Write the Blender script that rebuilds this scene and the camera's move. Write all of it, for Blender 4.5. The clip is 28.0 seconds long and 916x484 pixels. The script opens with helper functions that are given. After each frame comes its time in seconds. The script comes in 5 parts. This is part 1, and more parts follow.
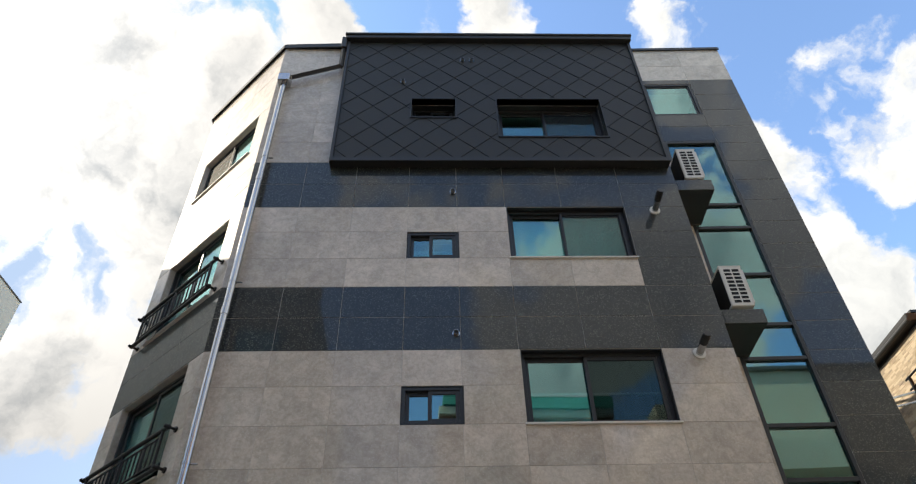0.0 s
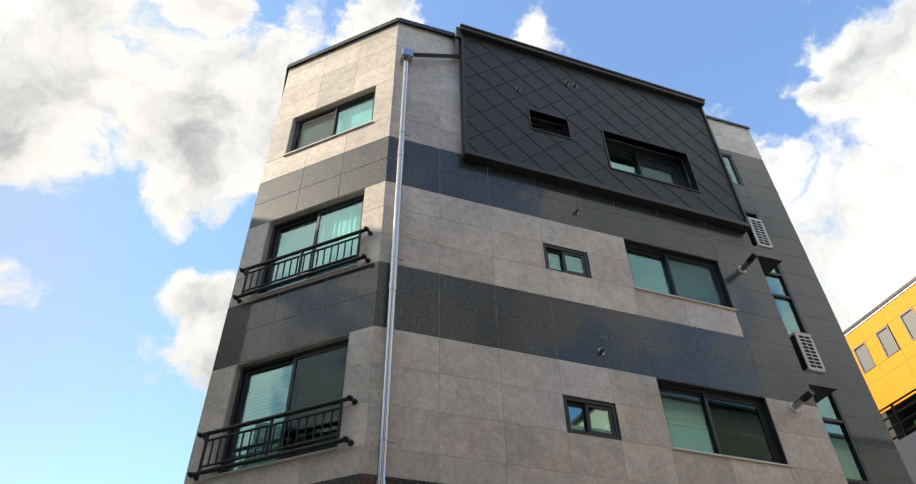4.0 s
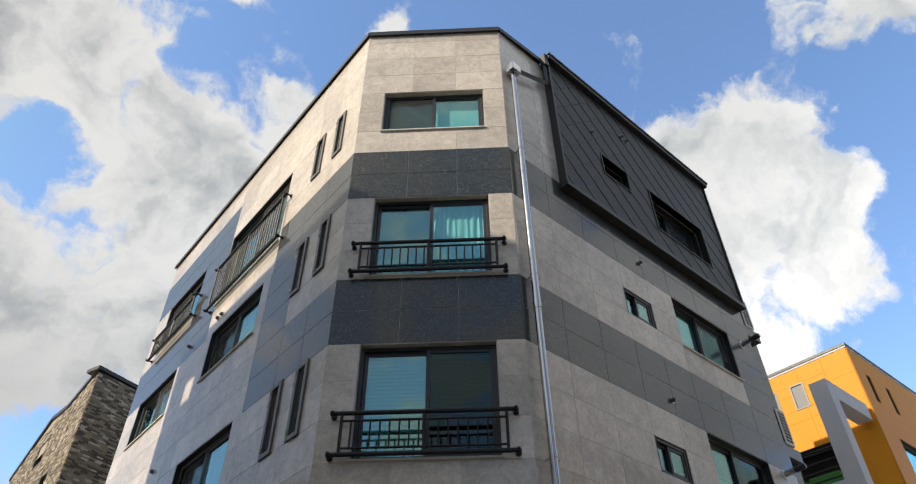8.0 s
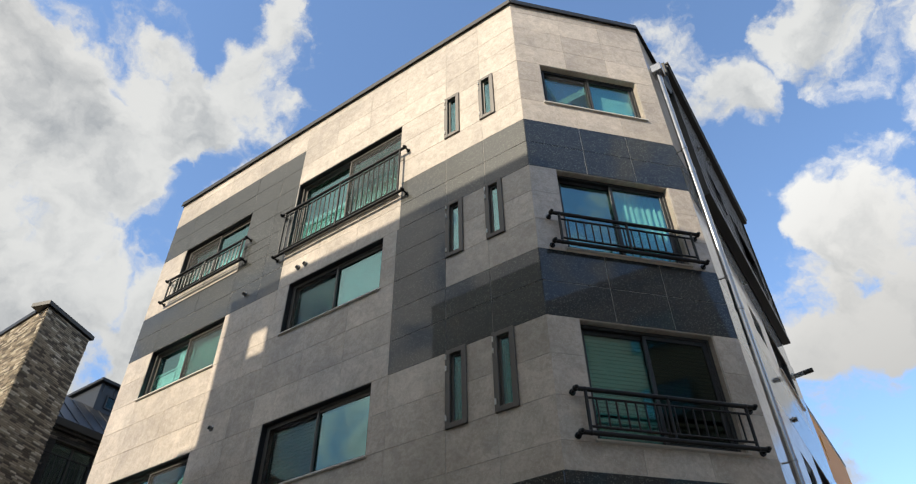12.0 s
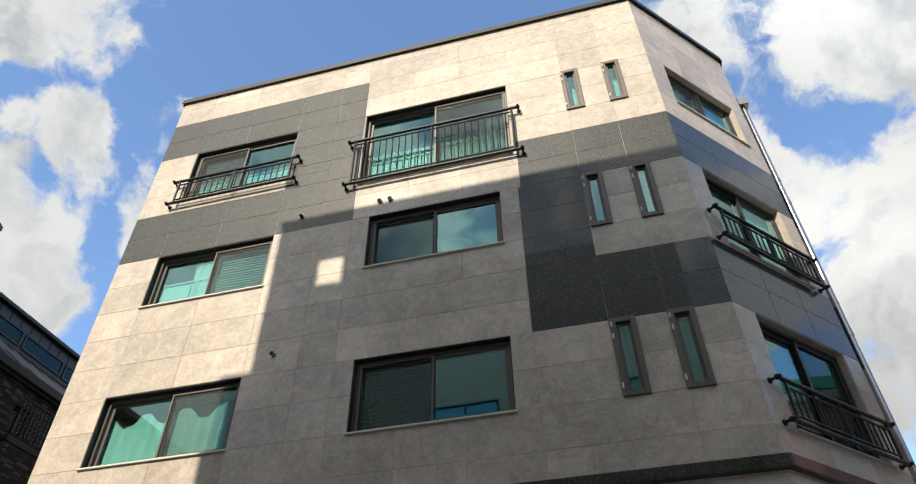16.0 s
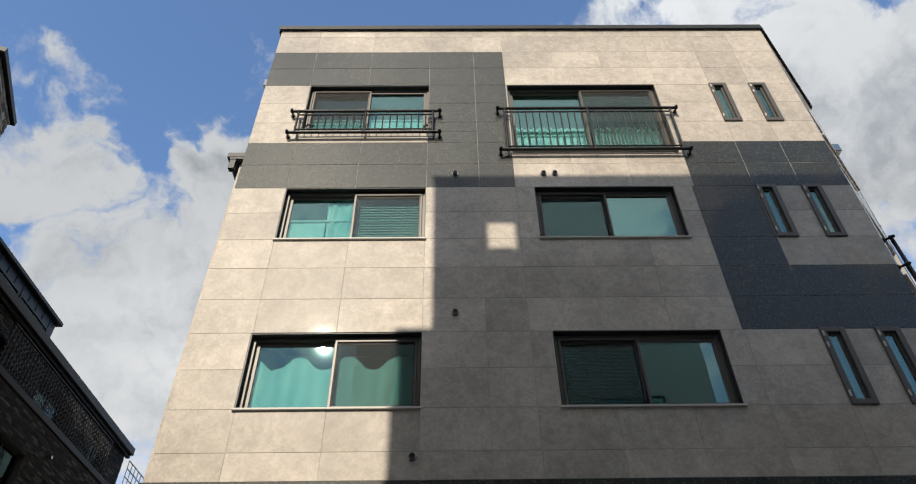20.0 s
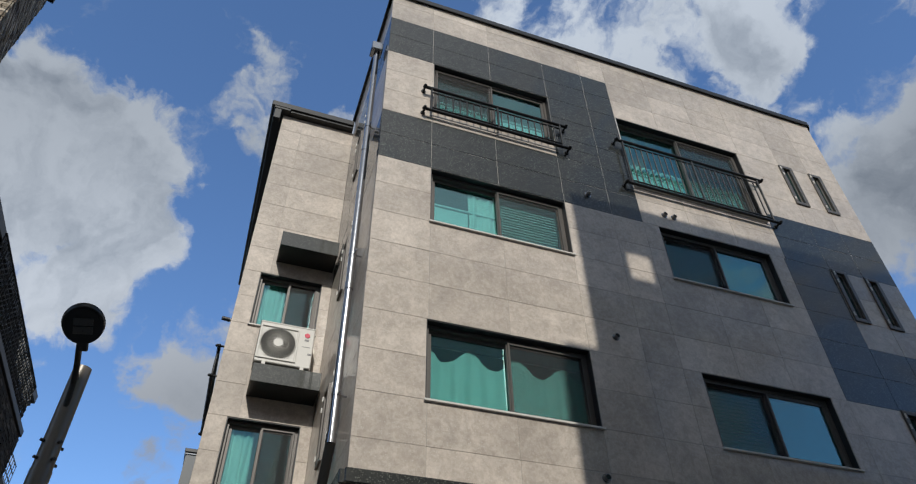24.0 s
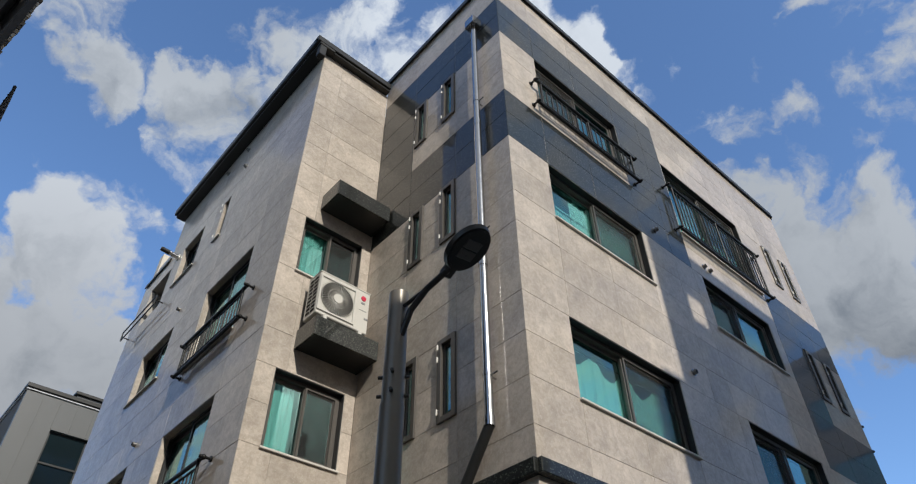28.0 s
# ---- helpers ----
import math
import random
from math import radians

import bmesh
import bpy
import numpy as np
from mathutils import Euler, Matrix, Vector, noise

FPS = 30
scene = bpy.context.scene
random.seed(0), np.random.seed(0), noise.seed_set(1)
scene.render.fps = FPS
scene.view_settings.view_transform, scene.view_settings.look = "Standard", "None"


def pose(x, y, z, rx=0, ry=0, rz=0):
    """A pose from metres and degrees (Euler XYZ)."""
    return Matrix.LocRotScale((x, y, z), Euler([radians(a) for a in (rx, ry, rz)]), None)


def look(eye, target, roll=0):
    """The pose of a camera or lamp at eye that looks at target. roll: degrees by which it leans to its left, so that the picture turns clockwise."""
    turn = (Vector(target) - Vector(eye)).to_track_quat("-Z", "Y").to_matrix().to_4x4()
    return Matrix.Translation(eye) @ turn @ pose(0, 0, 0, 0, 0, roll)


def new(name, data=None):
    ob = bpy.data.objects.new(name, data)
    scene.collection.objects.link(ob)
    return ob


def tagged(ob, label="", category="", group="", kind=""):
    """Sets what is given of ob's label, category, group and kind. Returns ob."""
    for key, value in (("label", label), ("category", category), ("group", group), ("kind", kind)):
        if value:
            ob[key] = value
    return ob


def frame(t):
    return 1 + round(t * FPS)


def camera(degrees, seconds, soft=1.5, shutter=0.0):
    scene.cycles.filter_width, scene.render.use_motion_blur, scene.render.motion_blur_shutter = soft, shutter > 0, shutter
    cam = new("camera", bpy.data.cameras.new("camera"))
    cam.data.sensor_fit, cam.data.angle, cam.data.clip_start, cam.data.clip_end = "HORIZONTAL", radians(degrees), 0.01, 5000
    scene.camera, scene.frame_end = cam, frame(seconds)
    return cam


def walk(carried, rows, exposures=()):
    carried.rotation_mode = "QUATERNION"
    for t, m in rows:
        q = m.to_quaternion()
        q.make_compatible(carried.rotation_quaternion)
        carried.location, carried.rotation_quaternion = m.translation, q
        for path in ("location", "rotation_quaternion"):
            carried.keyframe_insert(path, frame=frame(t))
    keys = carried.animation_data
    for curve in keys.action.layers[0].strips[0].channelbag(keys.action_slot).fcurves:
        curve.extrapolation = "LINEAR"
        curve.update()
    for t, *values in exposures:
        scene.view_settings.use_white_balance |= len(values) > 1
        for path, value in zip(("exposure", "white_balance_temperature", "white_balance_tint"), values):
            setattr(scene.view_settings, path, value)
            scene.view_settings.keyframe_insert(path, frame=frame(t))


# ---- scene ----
cam = camera(67.6, 28.0, 1.2)
PATH = [
    (0, (0.171, -0.069, 1.638), (0.194, 1.405, 2.99), -1.7),
    (0.5, (-0.343, -0.087, 1.629), (-0.311, 1.389, 2.978), -1.8),
    (1, (-0.921, -0.07, 1.645), (-0.867, 1.407, 2.993), -1.6),
    (1.5, (-1.502, -0.121, 1.654), (-1.417, 1.36, 2.995), -1.5),
    (2, (-2.077, -0.082, 1.673), (-1.924, 1.399, 3.008), -1.6),
    (2.5, (-2.63, -0.07, 1.659), (-2.425, 1.406, 2.993), -1.5),
    (3, (-3.223, 0.048, 1.668), (-2.909, 1.511, 2.995), -1.2),
    (3.5, (-3.825, 0.161, 1.673), (-3.425, 1.602, 3.001), -1.2),
    (5.5, (-6.134, 0.877, 1.741), (-5.414, 2.192, 3.065), -0.8),
    (6, (-6.675, 1.083, 1.754), (-5.9, 2.365, 3.08), -0.8),
    (6.5, (-7.21, 1.344, 1.775), (-6.376, 2.589, 3.099), -0.7),
    (7, (-7.745, 1.602, 1.805), (-6.869, 2.821, 3.127), -0.8),
    (7.5, (-8.218, 1.98, 1.811), (-7.282, 3.16, 3.127), -0.9),
    (8, (-8.683, 2.316, 1.814), (-7.707, 3.464, 3.129), -0.7),
    (8.5, (-9.079, 2.782, 1.818), (-8.048, 3.882, 3.132), -0.6),
    (9, (-9.43, 3.285, 1.839), (-8.35, 4.334, 3.155), -0.7),
    (9.5, (-9.736, 3.769, 1.867), (-8.609, 4.766, 3.185), -0.8),
    (10, (-10.106, 4.25, 1.9), (-8.945, 5.21, 3.216), -0.6),
    (10.5, (-10.431, 4.772, 1.919), (-9.264, 5.723, 3.236), -1.0),
    (11, (-10.727, 5.307, 1.911), (-9.557, 6.246, 3.233), -0.9),
    (11.5, (-11.026, 5.822, 1.9), (-9.841, 6.739, 3.224), -1.0),
    (12, (-11.286, 6.33, 1.881), (-10.047, 7.172, 3.207), -0.8),
    (12.5, (-11.591, 6.88, 1.845), (-10.329, 7.682, 3.174), -0.9),
    (14.5, (-12.181, 9.076, 1.74), (-10.806, 9.654, 3.073), -0.6),
    (15, (-12.229, 9.667, 1.703), (-10.825, 10.151, 3.043), -0.4),
    (15.5, (-12.361, 10.293, 1.701), (-10.929, 10.699, 3.037), -0.5),
    (16, (-12.419, 10.9, 1.71), (-10.975, 11.264, 3.045), -0.8),
    (16.5, (-12.415, 11.468, 1.729), (-10.955, 11.759, 3.065), -0.6),
    (17, (-12.456, 12.071, 1.708), (-10.99, 12.304, 3.048), -0.6),
    (17.5, (-12.461, 12.664, 1.693), (-10.986, 12.834, 3.033), -0.7),
    (18, (-12.522, 13.274, 1.676), (-11.047, 13.404, 3.02), -0.8),
    (18.5, (-12.493, 13.851, 1.66), (-11.015, 13.944, 3.003), -0.9),
    (19, (-12.466, 14.42, 1.649), (-10.987, 14.495, 2.994), -1.0),
    (19.5, (-12.403, 14.966, 1.652), (-10.924, 14.993, 2.997), -0.7),
    (20, (-12.305, 15.553, 1.669), (-10.827, 15.532, 3.016), -0.9),
    (20.5, (-12.199, 16.078, 1.669), (-10.721, 16.024, 3.015), -0.8),
    (21, (-12.057, 16.648, 1.73), (-10.582, 16.521, 3.075), -0.8),
    (21.5, (-12.001, 17.218, 1.738), (-10.528, 17.066, 3.082), -0.9),
    (23.5, (-11.615, 19.559, 1.868), (-10.201, 19.126, 3.215), -1.2),
    (24, (-11.426, 20.079, 1.911), (-10.037, 19.564, 3.255), -1.1),
    (24.5, (-11.221, 20.583, 1.934), (-9.845, 20.034, 3.278), -1.2),
    (25, (-10.932, 21.033, 1.948), (-9.572, 20.442, 3.29), -1.2),
    (25.5, (-10.608, 21.463, 1.966), (-9.274, 20.819, 3.309), -1.1),
    (26, (-10.317, 21.878, 1.987), (-9.026, 21.147, 3.329), -0.8),
    (26.5, (-10.009, 22.24, 2.016), (-8.788, 21.404, 3.362), -0.7),
    (27, (-9.713, 22.632, 2.012), (-8.56, 21.706, 3.36), -0.5),
    (27.5, (-9.352, 22.996, 2.015), (-8.239, 22.024, 3.363), -0.6),
    (28, (-8.994, 23.401, 2.003), (-7.894, 22.418, 3.353), -0.5),
]
# the camera opens up while it faces the shaded front, and closes down on the sunlit side
EXPOSURES = [(0.0, 0.80, 7450, 10), (3.0, 0.78, 7450, 10), (6.0, 0.52, 7200, 10), (9.0, 0.30, 7150, 10), (12.0, 0.28, 7150, 10), (15.0, 0.36, 7150, 10), (18.0, 0.20, 7050, 10), (21.0, -0.22, 6650, 10), (24.0, -0.56, 6100, 10), (26.0, -0.58, 6150, 10), (28.0, -0.31, 6300, 10)]
walk(cam, [(t, look(eye, target, roll)) for t, eye, target, roll in PATH], EXPOSURES)

# ---- daylight: low western sun, blue sky with cumulus ----
SUN = Vector((-0.8166, 0.1808, 0.548)).normalized()
SUN_ROT = math.atan2(SUN.x, SUN.y)
SUN_EL = math.asin(SUN.z)

sun = new("sun", bpy.data.lights.new("sun", "SUN"))
sun.data.energy, sun.data.angle, sun.data.color = 4.75, radians(0.55), (1.0, 0.935, 0.82)
sun.matrix_world = look(SUN * 60, (0, 0, 0))


class Nodes:
    """A short way to lay out a node tree."""

    def __init__(self, tree):
        self.tree = tree
        tree.nodes.clear()

    def add(self, kind, ins=None, **props):
        n = self.tree.nodes.new(kind)
        for k, v in props.items():
            setattr(n, k, v)
        for k, v in (ins or {}).items():
            sock = n.inputs[k]
            if isinstance(v, bpy.types.NodeSocket):
                self.tree.links.new(v, sock)
            else:
                sock.default_value = v
        return n

    def math(self, op, a, b=0.0, c=0.0):
        n = self.add("ShaderNodeMath", operation=op)
        for i, v in enumerate((a, b, c)):
            if isinstance(v, bpy.types.NodeSocket):
                self.tree.links.new(v, n.inputs[i])
            else:
                n.inputs[i].default_value = v
        return n.outputs[0]

    def vec(self, op, a, b=(0, 0, 0)):
        n = self.add("ShaderNodeVectorMath", operation=op)
        for i, v in enumerate((a, b)):
            if isinstance(v, bpy.types.NodeSocket):
                self.tree.links.new(v, n.inputs[i])
            else:
                n.inputs[i].default_value = v
        return n.outputs["Value"] if op in ("DOT_PRODUCT", "LENGTH") else n.outputs[0]

    def mix(self, fac, a, b, blend="MIX"):
        n = self.add("ShaderNodeMix", data_type="RGBA", blend_type=blend)
        for i, v in ((0, fac), (6, a), (7, b)):
            if isinstance(v, bpy.types.NodeSocket):
                self.tree.links.new(v, n.inputs[i])
            else:
                n.inputs[i].default_value = v if i == 0 else (*v, 1.0)[:4]
        return n.outputs[2]

    def ramp(self, fac, lo, hi, a=0.0, b=1.0, smooth=True):
        n = self.add("ShaderNodeMapRange", interpolation_type="SMOOTHSTEP" if smooth else "LINEAR")
        self.tree.links.new(fac, n.inputs[0])
        for i, v in enumerate((lo, hi, a, b)):
            n.inputs[i + 1].default_value = v
        return n.outputs[0]

    def noise(self, vector, scale, detail=4.0, rough=0.55, warp=0.0):
        n = self.add("ShaderNodeTexNoise", {"Vector": vector, "Scale": scale, "Detail": detail, "Roughness": rough, "Distortion": warp})
        return n.outputs["Fac"]


# cloud banks, and clear gaps between them: heading, height and half width in degrees
BANKS = [
    (126, 46, 7), (123, 28, 4), (109, 58, 2), (97, 47, 5), (87, 32, 5), (85, 60, 2), (79, 42, 5), (75, 31, 5), (68, 48, 3), (57, 32, 5), (57, 53, 3), (55, 42, 2),
    (42, 41, 3), (29, 43, 2), (27, 31, 6), (21, 42, 4), (25, 46, 2), (13, 35, 3), (2, 47, 2), (1, 30, 3), (-6, 36, 3), (-8, 28, 3), (-9, 48, 3),
    (-29, 29, 7), (-20, 37, 5), (-36, 53, 6), (-35, 38, 6), (-49, 41, 5), (-52, 56, 3), (-58, 53, 3), (-64, 36, 4), (-79, 34, 4),
]
GAPS = [
    (129, 35, 2), (114, 31, 2), (97, 60, 2), (94, 39, 2), (88, 26, 2), (70, 48, 2), (68, 56, 2), (50, 53, 3),
    (43, 48, 3), (37, 56, 5), (37, 45, 2), (22, 50, 2), (13, 47, 2), (12, 22, 2), (5, 44, 2), (3, 53, 5), (3, 33, 2),
    (-62, 46, 2), (-69, 52, 3), (-70, 40, 2), (-82, 45, 4),
]
world = bpy.data.worlds.new("sky")
scene.world = world
world.use_nodes = True
w = Nodes(world.node_tree)
sky = w.add("ShaderNodeTexSky", sky_type="NISHITA", sun_disc=False, sun_elevation=SUN_EL, sun_rotation=SUN_ROT, altitude=60.0, air_density=1.0, dust_density=0.6, ozone_density=1.6)
way = w.vec("NORMALIZE", w.add("ShaderNodeTexCoord").outputs["Generated"])
warp = w.add("ShaderNodeTexNoise", {"Vector": way, "Scale": 5.0, "Detail": 7.0, "Roughness": 0.56})
swing = w.add("ShaderNodeVectorMath", {0: w.vec("SUBTRACT", warp.outputs["Color"], (0.5, 0.5, 0.5)), "Scale": 0.24}, operation="SCALE").outputs[0]
bent = w.vec("ADD", way, swing)
aim = w.vec("NORMALIZE", bent)


def patches(spots):
    """Greatest share of a list of round patches in the sky."""
    most = None
    for az, el, half in spots:
        a, e = radians(az), radians(el)
        d = w.vec("DOT_PRODUCT", aim, (math.cos(e) * math.cos(a), math.cos(e) * math.sin(a), math.sin(e)))
        one = w.ramp(d, math.cos(radians(half * 2.3)), math.cos(radians(half * 0.3)))
        most = one if most is None else w.math("MAXIMUM", most, one)
    return most


# unseen broken cloud over the street and south, added for reflections and fill
west = w.ramp(w.vec("DOT_PRODUCT", way, (-0.74, 0.20, 0.64)), 0.71, 0.89, 0.0, 0.62)
west = w.math("MAXIMUM", west, w.ramp(w.vec("DOT_PRODUCT", way, (-0.35, -0.62, 0.70)), 0.86, 0.97, 0.0, 0.36))
body = w.math("MAXIMUM", w.math("SUBTRACT", patches(BANKS), w.math("MULTIPLY", patches(GAPS), 0.45)), west)


def billows(at):
    """Thickness of the cloud towards a direction: broad wisps and fine billows."""
    wisps = w.noise(at, 3.4, 9.0, 0.56, 0.4)
    fine = w.noise(at, 9.0, 9.0, 0.55, 0.1)
    return w.math("ADD", w.math("MULTIPLY", w.math("SUBTRACT", wisps, 0.5), 1.35), w.math("MULTIPLY", w.math("SUBTRACT", fine, 0.5), 1.7))


here = billows(bent)
density = w.math("ADD", w.math("MULTIPLY", body, 0.60), here)
cover = w.ramp(density, 0.10, 0.42)
# sides of the billows that are turned from the sun, and their thick middles, are darker
relief = w.math("SUBTRACT", billows(w.vec("ADD", bent, tuple(SUN * 0.05))), here)
shade = w.ramp(w.math("ADD", w.math("MULTIPLY", density, 0.64), w.math("MULTIPLY", relief, 0.75)), 0.18, 0.80)
# clouds facing the sun are brighter than those that stand between it and the eye
facing = w.ramp(w.vec("DOT_PRODUCT", way, tuple(SUN)), -0.42, -0.08)
rim = w.ramp(w.vec("DOT_PRODUCT", way, tuple(SUN)), 0.2, 0.75)
bright = w.mix(rim, w.mix(facing, (8.0, 8.4, 8.9), (5.0, 5.35, 5.75)), (4.9, 5.1, 5.4))
dim = w.mix(rim, w.mix(facing, (4.5, 5.0, 5.6), (2.2, 2.55, 3.05)), (2.0, 2.25, 2.6))
# nearest the sun they shine through, boosted to fill the shaded west wall
near = w.ramp(w.vec("DOT_PRODUCT", way, tuple(SUN)), 0.74, 0.95, 1.0, 1.65)
# low banks, above all in the south-east, hang in the shade of others
low = w.ramp(w.add("ShaderNodeSeparateXYZ", {0: way}).outputs[2], 0.34, 0.60, 0.74, 1.0)
lee = w.math("MULTIPLY", w.math("MULTIPLY", low, near), w.ramp(w.vec("DOT_PRODUCT", way, (0.60, -0.66, 0.45)), 0.80, 0.97, 1.0, 0.80))
# the far bank in the east is grey; one high in the south-east stands in full sun
lee = w.math("MULTIPLY", lee, w.ramp(w.vec("DOT_PRODUCT", way, (0.92, -0.08, 0.37)), 0.92, 0.985, 1.0, 0.62))
lee = w.math("MULTIPLY", lee, w.ramp(w.vec("DOT_PRODUCT", way, (0.37, -0.44, 0.82)), 0.945, 0.985, 1.0, 1.45))
lit = w.mix(1.0, w.mix(shade, bright, dim), w.add("ShaderNodeCombineColor", {0: lee, 1: lee, 2: lee}).outputs[0], "MULTIPLY")
deep = w.mix(1.0, sky.outputs["Color"], (1.60, 1.90, 2.22), "MULTIPLY")
blue = w.mix(w.ramp(w.vec("DOT_PRODUCT", way, tuple(SUN)), 0.35, 0.8), deep, w.mix(1.0, deep, (2.4, 3.4, 5.2), "DARKEN"))
mixed = w.mix(cover, blue, lit)
back = w.add("ShaderNodeBackground", {"Color": mixed, "Strength": 0.12})
w.add("ShaderNodeOutputWorld", {"Surface": back.outputs[0]})


# ---- materials ----
def material(name):
    m = bpy.data.materials.new(name)
    m.use_nodes = True
    n = Nodes(m.node_tree)
    bsdf = n.add("ShaderNodeBsdfPrincipled")
    n.add("ShaderNodeOutputMaterial", {"Surface": bsdf.outputs[0]})
    return m, n, bsdf


def set_in(n, bsdf, **ins):
    for k, v in ins.items():
        sock = bsdf.inputs[k.replace("_", " ")]
        if isinstance(v, bpy.types.NodeSocket):
            n.tree.links.new(v, sock)
        elif sock.type == "RGBA":
            sock.default_value = (*v, 1.0)[:4]
        else:
            sock.default_value = v


def bump(n, bsdf, height, strength, distance=0.01):
    b = n.add("ShaderNodeBump", {"Height": height, "Strength": strength, "Distance": distance})
    n.tree.links.new(b.outputs[0], bsdf.inputs["Normal"])


def own_coords(n):
    """Object coordinates, shifted for each object, so that no two pieces look alike."""
    co = n.add("ShaderNodeTexCoord").outputs["Object"]
    rnd = n.add("ShaderNodeObjectInfo").outputs["Random"]
    shift = n.add("ShaderNodeCombineXYZ", {0: n.math("MULTIPLY", rnd, 90.0), 1: n.math("MULTIPLY", rnd, 41.0), 2: n.math("MULTIPLY", rnd, 67.0)}).outputs[0]
    return n.vec("ADD", co, shift), rnd


def stone(name, dark, light, speck, rough, gloss=0.5, vary=0.12, polish=0.0, fleck=0.14, tint=(1, 1, 1), cells=42.0, rare=0.35, fine=0.58, veins=None):
    m, n, b = material(name)
    co, rnd = own_coords(n)
    cloud = n.noise(co, 8.0, 8.0, 0.68, 0.9)
    grain = n.noise(co, 26.0, 5.0, 0.65)
    tiny = n.noise(co, 120.0, 3.0, 0.7)
    base = n.mix(n.ramp(n.math("ADD", n.math("MULTIPLY", cloud, 1.0 - fine), n.math("MULTIPLY", grain, fine)), 0.38, 0.62), dark, light)
    base = n.mix(n.ramp(tiny, 0.30, 0.70, 0.0, 0.30), base, dark)
    if veins:
        patch = n.ramp(n.noise(co, 3.3, 8.0, 0.70, 0.8), 0.56, 0.68, 0.0, 0.45)
        base = n.mix(patch, base, veins)
    vor = n.add("ShaderNodeTexVoronoi", {"Vector": n.vec("ADD", co, n.vec("MULTIPLY", n.add("ShaderNodeTexNoise", {"Vector": co, "Scale": cells, "Detail": 2.0}).outputs["Color"], (0.02, 0.02, 0.02))), "Scale": cells, "Randomness": 1.0})
    spots = n.ramp(n.math("SUBTRACT", vor.outputs["Distance"], n.math("MULTIPLY", tiny, 0.3)), 0.0, fleck, 1.0, 0.0)
    chosen = n.ramp(n.add("ShaderNodeSeparateColor", {0: vor.outputs["Color"]}).outputs[0], rare, 1.0)
    flecks = n.math("MULTIPLY", spots, chosen)
    base = n.mix(n.math("MULTIPLY", flecks, 0.7), base, speck)
    where = n.add("ShaderNodeNewGeometry").outputs["Position"]
    stain = n.ramp(n.noise(where, 0.9, 6.0, 0.62, 0.5), 0.3, 0.7, 0.85, 1.07)
    blotch = n.ramp(n.noise(co, 2.6, 7.0, 0.68, 1.4), 0.36, 0.64, 0.91, 1.06)
    tone = n.math("MULTIPLY", n.math("MULTIPLY", stain, blotch), n.math("ADD", 1.0 - vary / 2, n.math("MULTIPLY", rnd, vary)))
    base = n.mix(1.0, base, n.add("ShaderNodeCombineColor", {0: tone, 1: tone, 2: tone}).outputs[0], "MULTIPLY")
    set_in(n, b, Base_Color=base, Roughness=n.math("ADD", rough, n.math("MULTIPLY", n.math("SUBTRACT", grain, 0.5), 0.25)), Specular_IOR_Level=gloss)
    set_in(n, b, Coat_Weight=polish, Coat_Roughness=0.035, Specular_Tint=tint)
    bump(n, b, n.math("ADD", grain, n.math("MULTIPLY", tiny, 0.5)), 0.12, 0.004)
    return m


def plain(name, color, rough, metal=0.0, vary=0.06, grain_scale=30.0, relief=0.03, spec=0.5):
    m, n, b = material(name)
    co, rnd = own_coords(n)
    big = n.noise(co, 2.2, 4.0, 0.6)
    small = n.noise(co, grain_scale, 4.0, 0.6)
    lo = [max(0.0, c * (1 - vary * 2)) for c in color]
    hi = [min(1.0, c * (1 + vary * 2)) for c in color]
    set_in(n, b, Base_Color=n.mix(n.math("ADD", n.math("MULTIPLY", big, 0.6), n.math("MULTIPLY", small, 0.4)), lo, hi), Roughness=n.math("ADD", rough, n.math("MULTIPLY", n.math("SUBTRACT", small, 0.5), 0.18)), Metallic=metal, Specular_IOR_Level=spec)
    bump(n, b, small, relief, 0.003)
    return m


def glazing(name, tint, base=0.12, rough=0.012):
    m = bpy.data.materials.new(name)
    m.use_nodes = True
    n = Nodes(m.node_tree)
    co = n.add("ShaderNodeTexCoord").outputs["Object"]
    wave = n.add("ShaderNodeBump", {"Height": n.noise(co, 0.9, 1.0, 0.4), "Strength": 0.05, "Distance": 0.02}).outputs[0]
    clear = n.add("ShaderNodeBsdfTransparent", {"Color": (*tint, 1)})
    mirror = n.add("ShaderNodeBsdfGlossy", {"Color": (0.66, 0.93, 0.92, 1), "Roughness": rough, "Normal": wave})
    face = n.add("ShaderNodeLayerWeight", {"Blend": 0.5}).outputs["Facing"]
    fres = n.math("ADD", base, n.math("MULTIPLY", n.math("POWER", face, 4.6), 1.0 - base))
    n.add("ShaderNodeOutputMaterial", {"Surface": n.add("ShaderNodeMixShader", {0: fres, 1: clear.outputs[0], 2: mirror.outputs[0]}).outputs[0]})
    return m


